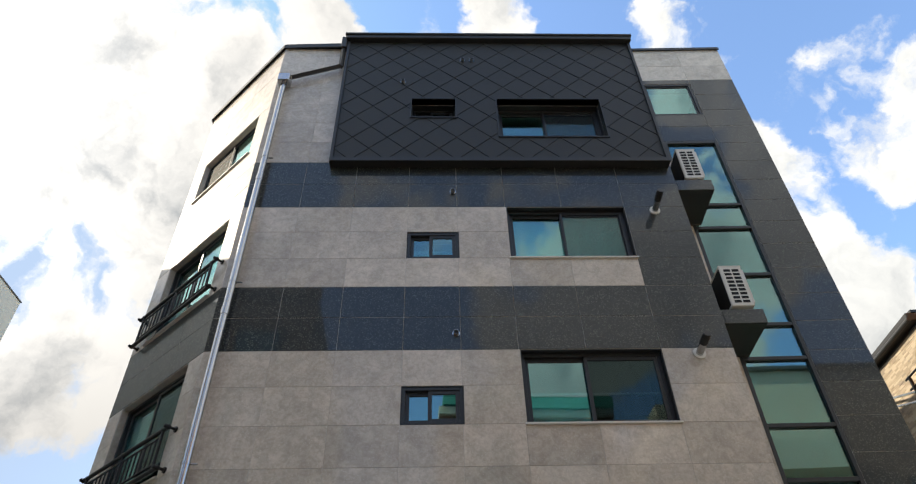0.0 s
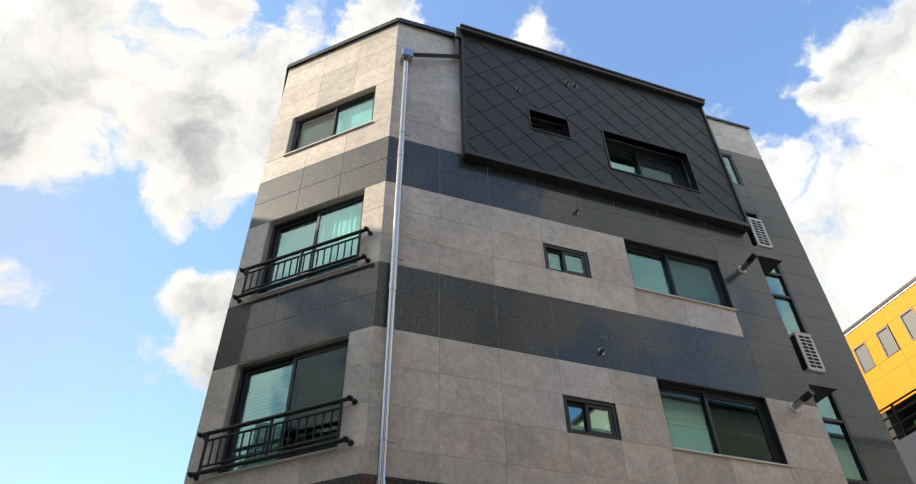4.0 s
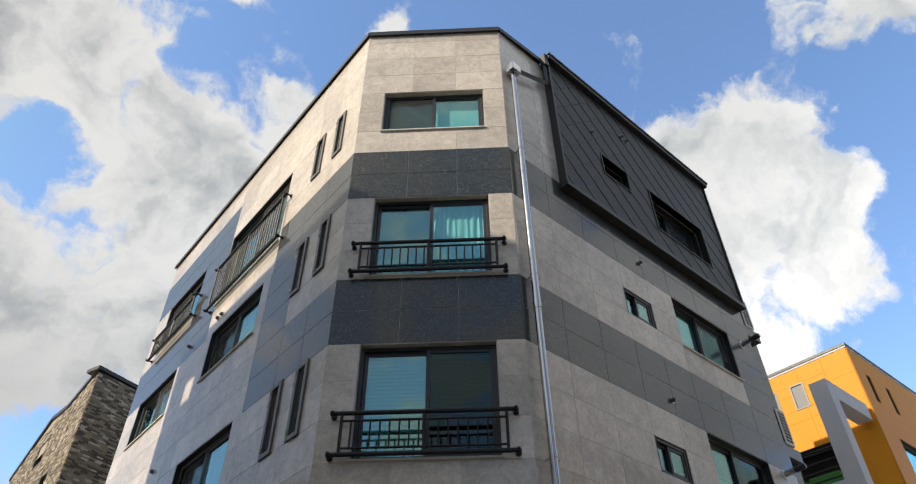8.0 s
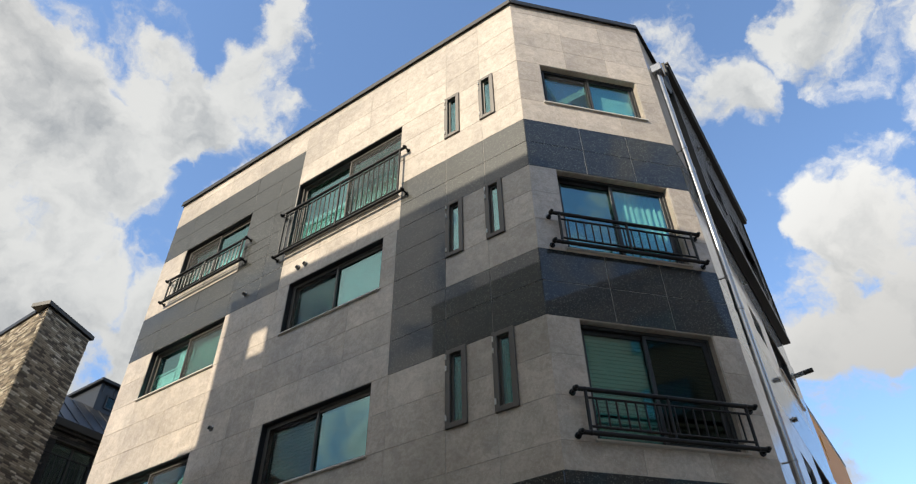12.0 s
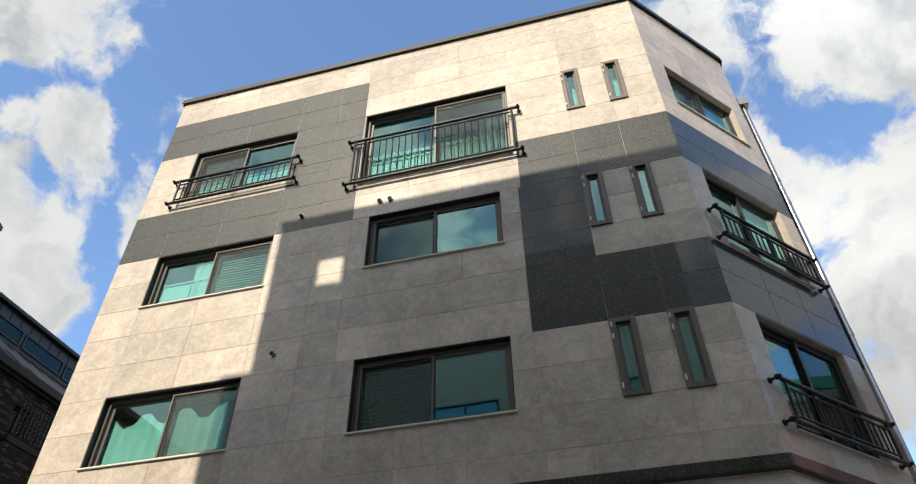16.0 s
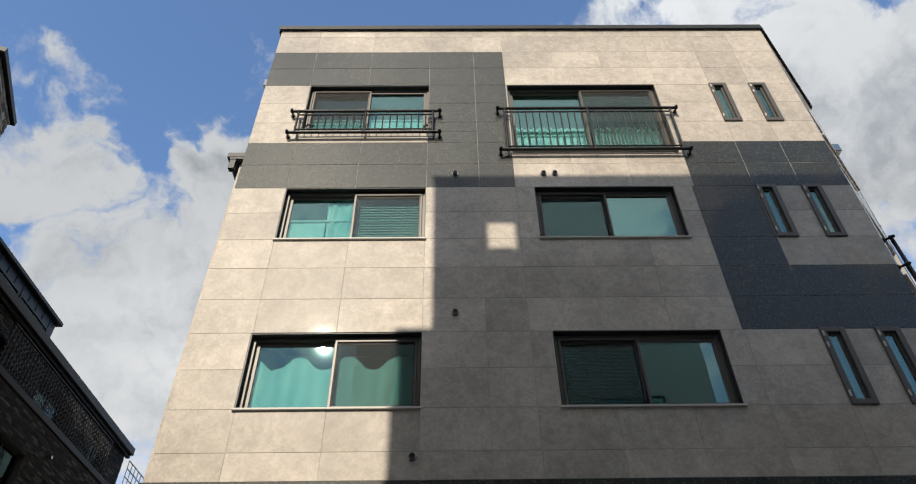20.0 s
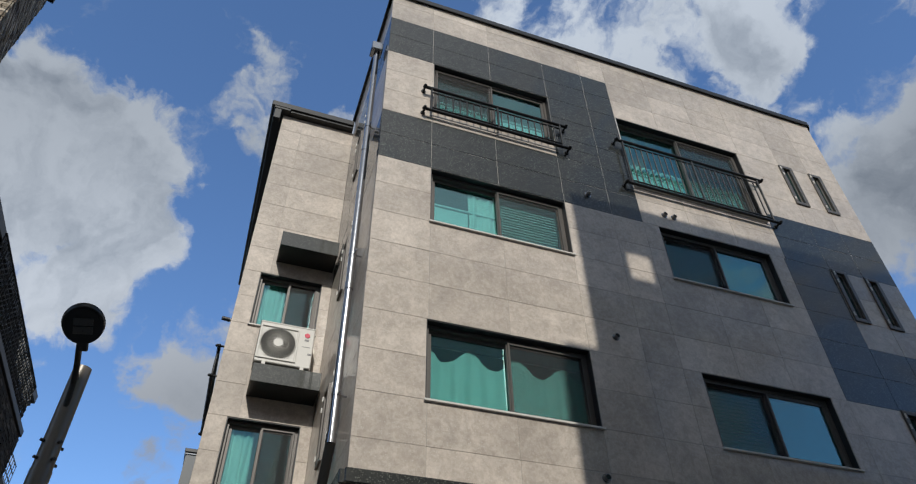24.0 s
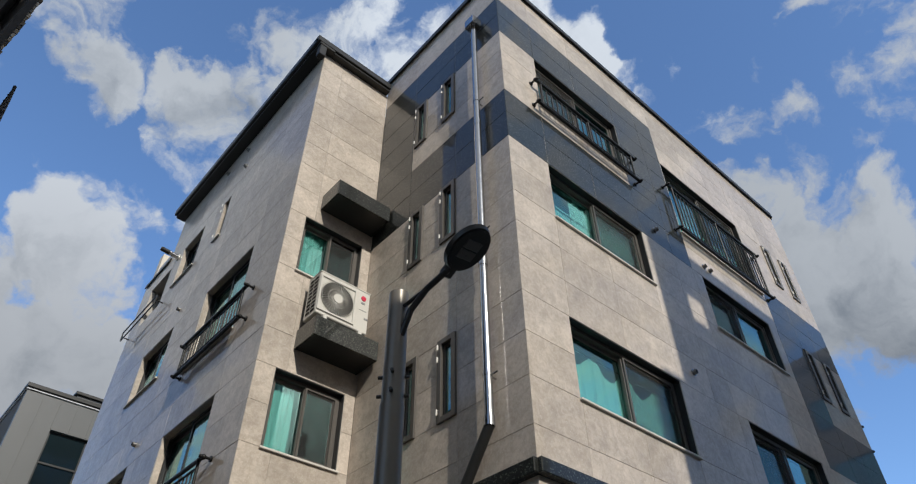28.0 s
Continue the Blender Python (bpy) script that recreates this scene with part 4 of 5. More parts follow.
panels(my_w, (0, YN - YS, 10.98, YT), y_win, YELLOW, 0.88, 1.0, yh)
panels(my_w, (YN - 9.95, YN - YS, 6.8, 10.98), [], YELLOW, 0.62, 1.05, yh)
panels(my_s, (0, 7.9, 6.8, YT), y_win2, YELLOW, 1.3, 1.05, yh)
for h in y_win:
    simple_window(yh, my_w @ Matrix.Translation((0, -0.14, 0)), h, split=False, mat=FRAME, glass=GREY_METAL, back=False)
for h in y_win2:
    simple_window(yh, my_s, h, split=False)
# dark back sheet: the balcony room's shade is put into its colour
part("room_back", slab(bmesh.new(), YX + 1.3, YX + 1.36, YS + 0.26, YN - 0.26, 8.0, 11.4), MORTAR, yh)
bm = slab(bmesh.new(), YX - 0.06, 21, YS - 0.06, YN + 0.05, YT, YT + 0.1, 0.01)
part("roof_trim", bm, BLACK_METAL, yh)
part("roof_lining", slab(bmesh.new(), YX - 0.04, 21, YS - 0.04, YN, YT - 0.06, YT), CONCRETE, yh)
frame_bm = slab(bmesh.new(), 10.45, 10.90, 8.78, 9.28, 0, 11.62, 0.01)
part("column", frame_bm, CONCRETE, yh)
part("beam", slab(bmesh.new(), 10.90, 12.95, 8.78, 9.22, 11.10, 11.62, 0.01), CONCRETE, yh)
part("balcony_wall", slab(bmesh.new(), 10.47, 10.75, 9.285, 13.9, 0, 8.84, 0.01), CONCRETE, yh)
part("balcony_floor", slab(bmesh.new(), 10.9, 13.1, 9.0, 13.9, 8.4, 8.55), CONCRETE, yh)
for z in (9.05, 9.3, 9.55, 9.8):
    part("balcony_rail", rod(bmesh.new(), (10.72, 9.30, z), (10.72, 13.9, z), 0.025, 8), RAILING, yh)
for k in range(5):
    part("rail_post", slab(bmesh.new(), 10.69, 10.75, 9.32 + k * 1.1, 9.37 + k * 1.1, 8.84, 9.82), RAILING, yh)
green = plain("green planter", (0.035, 0.22, 0.03), 0.6)
for k in range(2):
    part("planter", slab(bmesh.new(), 10.95, 11.3, 9.5 + k * 1.0, 10.4 + k * 1.0, 8.95, 9.30, 0.02), green, yh, "green planter box on the balcony")
bm = bmesh.new()
slab(bm, 10.41, 10.45, 9.0, 9.15, 8.0, 8.4, 0.01)
part("wall_lamp", bm, BLACK_METAL, yh)

# ---- tan brick house behind ----
tb = thing("tan_brick_house", pose(0, 0, 0), "tan brick house with a dark eave and a steel handrail", "house")
mtb = wall_frame((11.95, 16.9), (11.95, 14.06))
part("wall", shell(bmesh.new(), mtb, 2.84, 0.3, 0, 11.6, []), MORTAR, tb)
brick_skin(tb, mtb, (0.0, 2.84, 6.5, 11.58), [], BRICK_TAN, 9)
part("eave", slab(bmesh.new(), 11.72, 14, 14.06, 16.92, 11.62, 11.86, 0.02), BLACK_METAL, tb)
part("gutter", rod(bmesh.new(), (11.74, 14.06, 11.66), (11.74, 16.92, 11.66), 0.06, 10), BLACK_METAL, tb)
for z in (9.6, 9.85):
    part("handrail", rod(bmesh.new(), (11.75, 14.2, z), (11.75, 16.6, z + 0.9), 0.03, 8), STEEL, tb)

# ---- houses across the streets, behind the camera ----
ab = thing("apartment_block", pose(0, 0, 0), "tall beige apartment block across the street", "building")
RX, RY, RZ, RS = -14.0, 17.80, 15.69, 8.4
bm = bmesh.new()
slab(bm, -26, RX, RS, RY, 0, 13.7)
slab(bm, -26, RX - 0.02, RY, RY + 0.48, 0, 12.85)
part("wall", bm, BEIGE, ab)
# roof parapet with one gap
bm = bmesh.new()
slab(bm, RX - 0.2, RX, RS, 16.60, 13.7, RZ)
slab(bm, RX - 0.2, RX, 17.04, RY, 13.7, RZ)
slab(bm, RX - 0.2, RX, 16.60, 17.04, 13.7, 14.22)
slab(bm, RX - 0.2, RX, 16.60, 17.04, 14.83, RZ)
slab(bm, -26, RX - 0.2, RY - 0.2, RY, 13.7, RZ)
part("parapet", bm, BEIGE, ab)
part("coping", slab(bmesh.new(), RX - 0.24, RX + 0.03, RS, RY + 0.03, RZ, RZ + 0.04), FRAME, ab)
mw = wall_frame((RX, RS), (RX, RY))
for fl in range(4):
    for k in range(2):
        u = 1.4 + k * 4.2
        simple_window(ab, mw, (u, u + 1.9, 1.2 + fl * 2.8, 2.6 + fl * 2.8), back=False, inset=-0.06)
lb = thing("apartment_house", pose(0, 0, 0), "lower beige house across the street", "house")
part("wall", slab(bmesh.new(), -26, RX - 0.3, RY + 0.5, 24.0, 0, 9.8), BEIGE, lb)
part("parapet", slab(bmesh.new(), RX - 0.5, RX - 0.28, RY + 0.5, 24.0, 9.8, 10.3), CONCRETE, lb)
lw = thing("apartment_house", pose(0, 0, 0), "low pale house further along the street", "house")
part("wall", slab(bmesh.new(), -26, RX - 0.3, -3.0, RS - 0.6, 0, 10.3), BEIGE, lw)
part("parapet", slab(bmesh.new(), RX - 0.5, RX - 0.28, -3.0, RS - 0.6, 10.3, 10.8), BEIGE, lw)
for fl in range(3):
    for k in range(3):
        simple_window(lw, wall_frame((RX - 0.3, -3.0), (RX - 0.3, RS - 0.6)), (1.2 + k * 3.4, 2.8 + k * 3.4, 1.6 + fl * 2.8, 3.0 + fl * 2.8), back=False, inset=-0.06)
# gabled house with a brown seamed roof
RHX, RHY = 1.5, -1.0
rh = thing("gabled_house", pose(RHX, RHY, 0), "beige house with a brown seamed metal roof", "house")
part("wall", slab(bmesh.new(), -22, -14.4, 26.4, 36, 0, 12.0), BEIGE, rh)
bm = bmesh.new()
vs = [bm.verts.new(p) for p in ((-14.0, 26.0, 11.75), (-22.4, 26.0, 11.75), (-22.4, 36.4, 11.75), (-14.0, 36.4, 11.75), (-18.2, 30.0, 13.9), (-18.2, 32.4, 13.9))]
for f in ((0, 1, 4), (1, 2, 5, 4), (2, 3, 5), (3, 0, 4, 5)):
    bm.faces.new([vs[i] for i in f])
brown = plain("brown seamed metal", (0.15, 0.075, 0.05), 0.6, 0.0, spec=0.2)
roof = part("roof", bm, brown, rh)
part("eave", slab(bmesh.new(), -22.45, -13.95, 25.95, 36.45, 11.55, 11.75, 0.01), brown, rh)
for k in range(1, 20):
    y = 26.0 + k * 0.5
    s = min((y - 26.0) / 4.0, 1.0, (36.4 - y) / 4.0)
    part("seam", rod(bmesh.new(), (-14.0, y, 11.77), (-14.0 - 4.2 * s, y, 11.77 + 2.15 * s), 0.025, 6), brown, roof)
# unseen block, added so the chamfer's stone and glass mirror something dark
cb = thing("unseen_block", pose(0, 0, 0), "unseen brown brick block added to darken the chamfer wall reflections", "building")
part("wall", slab(bmesh.new(), -12.5, -4.6, -19, -7.2, 0, 19.2), BROWN_BRICK, cb)
part("parapet", slab(bmesh.new(), -12.6, -4.5, -7.4, -7.1, 19.2, 19.7), BROWN_BRICK, cb)
for fl in range(6):
    for k in range(2):
        simple_window(cb, wall_frame((-4.6, -7.2), (-12.5, -7.2)), (1.2 + k * 3.8, 3.0 + k * 3.8, 1.6 + fl * 2.9, 3.0 + fl * 2.9), back=False, inset=-0.06)
sb = thing("rendered_house", pose(0, 0, 0), "red brick house with a green roof edge across the street", "house")
part("wall", slab(bmesh.new(), 0.4, 6.2, -17, -5.5, 0, 12.9), BRICK_RED, sb)
part("cornice", slab(bmesh.new(), 0.3, 6.3, -17, -5.35, 12.9, 13.2, 0.02), BEIGE, sb)
part("roof_edge", slab(bmesh.new(), 0.45, 6.3, -17, -5.25, 13.2, 13.62), GREEN_ROOF, sb)
ms = wall_frame((6.2, -5.5), (0.4, -5.5))
for fl in range(4):
    for k in range(2):
        u = 0.6 + k * 2.8
        simple_window(sb, ms, (u, u + 1.8, 1.6 + fl * 2.9, 3.0 + fl * 2.9), back=False, inset=-0.06)
sb2 = thing("rendered_house", pose(0, 0, 0), "pale rendered house with balconies across the street", "house")
bm = slab(bmesh.new(), 8.2, 34, -18, -6.5, 0, 14.0)
slab(bm, 11.5, 34, -18, -7.5, 14.0, 16.8)
part("wall", bm, BEIGE, sb2)
part("roof_edge", slab(bmesh.new(), 11.3, 34.1, -18, -7.3, 16.8, 16.95), FRAME, sb2)
for fl in range(4):
    part("balcony", slab(bmesh.new(), 9.0, 14.5, -6.5, -5.5, 3.0 + fl * 2.9, 4.1 + fl * 2.9), BEIGE, sb2)
    simple_window(sb2, wall_frame((24, -6.5), (8.2, -6.5)), (10.0, 13.6, 1.6 + fl * 2.9, 3.0 + fl * 2.9), back=False, inset=-0.06)
    simple_window(sb2, wall_frame((24, -6.5), (8.2, -6.5)), (5.0, 7.6, 1.6 + fl * 2.9, 3.0 + fl * 2.9), back=False, inset=-0.06)


# ---- black shingle cladding over the top floor ----
PU0, PU1, PZ0, PZ1 = on_a(-1.80, 3.90)[0], on_a(-1.80, 3.90)[1], 10.47, 14.11
p_holes = [a_open["s4"], a_open["4"]]
rects = [(PU0, PU1, PZ0, PZ1)]
for h in p_holes:
    rects = cut(rects, h)
bm = bmesh.new()
for a, b, c, d in rects:
    slab(bm, a, b, -0.12, -0.004, c, d)
clad = structure("cladding", bm, BLACK_METAL, "black metal shingle cladding laid in diamonds", wall_front.matrix_world)
bm = bmesh.new()
slab(bm, PU0 - 0.03, PU0 + 0.02, -0.165, -0.004, PZ0 - 0.02, PZ1)
part("edge_trim", bm, BLACK_METAL, clad)
bm = slab(bmesh.new(), PU1 - 0.02, PU1 + 0.03, -0.165, -0.004, PZ0 - 0.02, PZ1)
part("edge_trim", bm, BLACK_METAL, clad)
part("drip_trim", slab(bmesh.new(), PU0 - 0.03, PU1 + 0.03, -0.175, -0.004, PZ0 - 0.07, PZ0 + 0.03, 0.006), BLACK_METAL, clad)
for a, b, c, d in p_holes:
    bm = bmesh.new()
    slab(bm, a - 0.025, a, -0.15, 0.012, c - 0.02, d + 0.02)
    slab(bm, b, b + 0.025, -0.15, 0.012, c - 0.02, d + 0.02)
    slab(bm, a, b, -0.15, 0.012, d, d + 0.025)
    slab(bm, a, b, -0.15, 0.012, c - 0.025, c)
    part("opening_trim", bm, BLACK_METAL, clad)


def clip_half(poly, px, pz, nx, nz):
    """The part of a convex polygon on the side of a line to which (nx, nz) points."""
    out = []
    for i, a in enumerate(poly):
        b = poly[(i + 1) % len(poly)]
        da, db = (a[0] - px) * nx + (a[1] - pz) * nz, (b[0] - px) * nx + (b[1] - pz) * nz
        if da >= 0:
            out.append(a)
        if (da >= 0) != (db >= 0):
            t = da / (da - db)
            out.append((a[0] + (b[0] - a[0]) * t, a[1] + (b[1] - a[1]) * t))
    return out


def clip_box(poly, u0, u1, z0, z1):
    for px, pz, nx, nz in ((u0, 0, 1, 0), (u1, 0, -1, 0), (0, z0, 0, 1), (0, z1, 0, -1)):
        poly = clip_half(poly, px, pz, nx, nz)
        if len(poly) < 3:
            return []
    return poly


DW, DH = 0.605, 0.60
rects = [(PU0 + 0.02, PU1 - 0.02, PZ0 + 0.03, PZ1)]
for a, b, c, d in p_holes:
    rects = cut(rects, (a - 0.025, b + 0.025, c - 0.025, d + 0.025))
j = 0
z = PZ0 - DH / 2
while z < PZ1 + DH:
    u = PU0 + (0.0 if j % 2 else DW / 2) - DW
    while u < PU1 + DW:
        g = 0.004
        whole = [(u, z - DH / 2 + g), (u + DW / 2 - g, z), (u, z + DH / 2 - g), (u - DW / 2 + g, z)]
        bm = bmesh.new()
        for r in rects:
            poly = clip_box(whole, *r)
            if len(poly) < 3:
                continue
            lift = [-0.122 - 0.016 * (1.0 - (q[1] - (z - DH / 2)) / DH) for q in poly]
            top = [bm.verts.new((q[0], y, q[1])) for q, y in zip(poly, lift)]
            low = [bm.verts.new((q[0], -0.119, q[1])) for q in poly]
            bm.faces.new(top)
            for i in range(len(poly)):
                k = (i + 1) % len(poly)
                bm.faces.new((top[k], top[i], low[i], low[k]))
        if len(bm.faces):
            bmesh.ops.recalc_face_normals(bm, faces=bm.faces)
            part("shingle", bm, SHINGLE, clad)
        else:
            bm.free()
        u += DW
    z += DH / 2
    j += 1

# eave gutter over the cladding
gut = thing("eave_gutter", wall_front.matrix_world, "black metal box gutter above the shingle cladding", "gutter")
part("trough", slab(bmesh.new(), PU0 - 0.06, PU1 + 0.06, -0.25, 0.02, PZ1, PZ1 + 0.115, 0.012), BLACK_METAL, gut)
part("lip", slab(bmesh.new(), PU0 - 0.08, PU1 + 0.08, -0.275, -0.2, PZ1 + 0.10, PZ1 + 0.16, 0.01), BLACK_METAL, gut)
part("outlet", slab(bmesh.new(), PU0 - 0.15, PU0 - 0.04, -0.2, -0.05, PZ1 - 0.25, PZ1 + 0.12, 0.01), BLACK_METAL, gut)
bm = bmesh.new()
rod(bm, (PU0 - 0.1, -0.12, PZ1 - 0.2), (PU0 - 0.1, -0.12, 13.25), 0.05, 4)
rod(bm, (PU0 - 0.1, -0.12, 13.28), (0.295, -0.12, 12.88), 0.05, 4)
part("branch_pipe", bm, BLACK_METAL, gut)
bm = slab(bmesh.new(), PU0 - 0.02, PU1, 0.1, 0.4, 13.3, PZ1 + 0.1)
structure("eave_backing", bm, BLACK_METAL, "black metal eave backing", wall_front.matrix_world)


# ---- rain pipes ----
def downpipe(name_m, u, z_top, z_bot, label, shoe=None):
    pipe = thing("downpipe", name_m, label, "rain pipe", "steel rain pipes")
    part("hopper", slab(bmesh.new(), u - 0.11, u + 0.11, -0.23, -0.03, z_top - 0.14, z_top + 0.08, 0.012), STEEL, pipe, "square steel rain hopper")
    z, k = z_top - 0.12, 0
    while z > z_bot + 0.05:
        low = max(z - 2.7, z_bot)
        part("pipe", rod(bmesh.new(), (u, -0.12, low), (u, -0.12, z), 0.05 + 0.003 * (k % 2), 20), STEEL, pipe, smooth=True)
        part("sleeve", rod(bmesh.new(), (u, -0.12, low - 0.02), (u, -0.12, low + 0.09), 0.058, 20), STEEL, pipe, smooth=True)
        bm = rod(bmesh.new(), (u, -0.12, low + 0.55), (u, -0.12, low + 0.58), 0.057, 20)
        rod(bm, (u, -0.11, low + 0.565), (u, 0.02, low + 0.565), 0.012, 8)
        rod(bm, (u + 0.06, -0.10, low + 0.565), (u + 0.13, -0.10, low + 0.565), 0.010, 8)
        part("clamp", bm, STEEL, pipe, smooth=True)
        z, k = low, k + 1
    if shoe:
        part("shoe", rod(bmesh.new(), (u, -0.12, z_bot), shoe, 0.055, 14), BLACK_METAL, pipe, "black angled outlet pipe", smooth=True)
    return pipe


downpipe(wall_front.matrix_world, 0.185, 12.80, 0.05, "stainless steel rain pipe beside the chamfer")
downpipe(wall_side.matrix_world, 2.72, 12.86, 5.25, "stainless steel rain pipe with a square hopper", (1.95, -0.12, 4.2))


# ---- guard rails before the windows ----
def guard(wall, u0, u1, z0, z1, mids, label, off=0.105, tall=False):
    m = wall.matrix_world @ Matrix.Translation((u0, -off, z0))
    g = thing("window_guard", m, label, "guard rail", "black iron window guards")
    wd, ht = u1 - u0, z1 - z0
    for nm, z in (("top_rail", ht), ("bottom_rail", 0.0)):
        part(nm, rod(bmesh.new(), (-0.03, 0, z), (wd + 0.03, 0, z), 0.028, 12), RAILING, g, smooth=True)
        for x in (-0.03, wd + 0.03):
            bm = ball(bmesh.new(), (x, 0, z), 0.036)
            rod(bm, (x, 0, z), (x, off + 0.02, z), 0.018, 10)
            rod(bm, (x, off - 0.02, z), (x, off + 0.006, z), 0.038, 12)
            ball(bm, (x, -0.035, z), 0.026)
            part("bracket", bm, RAILING, g, smooth=True)
    up_z, low_z = ht - 0.10, 0.075
    part("upper_bar", rod(bmesh.new(), (0.09, 0, up_z), (wd - 0.09, 0, up_z), 0.015, 8), RAILING, g, smooth=True)
    part("lower_bar", rod(bmesh.new(), (0.09, 0, low_z), (wd - 0.09, 0, low_z), 0.015, 8), RAILING, g, smooth=True)
    for x in (0.085, *[wd * q for q in mids], wd - 0.085):
        bm = rod(bmesh.new(), (x, 0, 0), (x, 0, ht), 0.020, 10)
        for z in (0.0, ht):
            ball(bm, (x, 0, z), 0.032)
        part("post", bm, RAILING, g, smooth=True)
    n = max(2, round((wd - 0.17) / 0.118))
    for k in range(1, n):
        x = 0.085 + (wd - 0.17) * k / n
        bm = rod(bmesh.new(), (x, 0, low_z), (x, 0, up_z), 0.0112, 8)
        for z in (low_z, up_z):
            ball(bm, (x, 0, z), 0.017)
        part("baluster", bm, RAILING, g, smooth=True)
    return g


guard(wall_corner, 0.23, 2.38, 7.90, 8.42, (0.5,), "low black iron guard across the chamfer window")
guard(wall_corner, 0.23, 2.38, 5.18, 5.70, (0.5,), "low black iron guard across the chamfer window")
guard(wall_street, *on_c(18.23, 15.76), 10.70, 11.27, (0.5,), "low black iron guard before the top window")
guard(wall_street, *on_c(14.70, 11.67), 10.24, 11.33, (0.5,), "tall black iron guard before the wide top window")
guard(wall_lane, *on_f(-1.12, 0.95), 7.74, 8.30, (0.5,), "low black iron guard facing the lane")
guard(wall_lane, *on_f(-1.12, 0.95), 5.10, 5.66, (0.5,), "low black iron guard facing the lane")
gt = thing("terrace_guard", wall_lane.matrix_world @ Matrix.Translation((on_f(3.7, 5.5)[0], -0.16, 10.72)), "thin black bar guard before the terrace opening", "guard rail")
for z in (0.0, 0.22):
    part("bar", rod(bmesh.new(), (0, 0, z), (1.8, 0, z), 0.016, 8), RAILING, gt)
for x in (0, 1.8):
    bm = rod(bmesh.new(), (x, 0, -0.01), (x, 0, 0.23), 0.014, 8)
    rod(bm, (x, 0, 0.1), (x, 0.18, 0.1), 0.014, 8)
    part("arm", bm, RAILING, gt)


# ---- ledges and outdoor units ----
def ledge(x0, x1, y0, y1, z0, z1, label):
    lg = thing("unit_ledge", pose(0, 0, 0), label, "ledge", "stone ledges for outdoor units")
    t = 0.03
    part("fascia", slab(bmesh.new(), x0, x0 + t, y0, y1, z0, z1, 0.004), DARK, lg)
    part("fascia", slab(bmesh.new(), x0 + t, x1, y1 - t, y1, z0, z1, 0.004), DARK, lg)
    part("fascia", slab(bmesh.new(), x0 + t, x1, y0, y0 + t, z0, z1, 0.004), DARK, lg)
    part("core", slab(bmesh.new(), x0 + t, x1, y0 + t, y1 - t, z0 + 0.01, z1 - 0.012), BLACK_METAL, lg)
    part("top", slab(bmesh.new(), x0 + t, x1, y0 + t, y1 - t, z1 - 0.012, z1 - 0.004), DARK, lg)
    return lg


ledge(-2.32, -1.825, 18.93, 19.94, 7.10, 7.40, "black granite ledge under an outdoor unit")
ledge(-2.32, -1.825, 18.93, 19.92, 9.74, 10.05, "empty black granite ledge above the window")
ledge(3.975, 4.60, 7.76, 8.64, 7.18, 7.42, "black granite ledge beside the stair glazing")
ledge(3.975, 4.60, 7.76, 8.64, 9.90, 10.14, "black granite ledge beside the stair glazing")


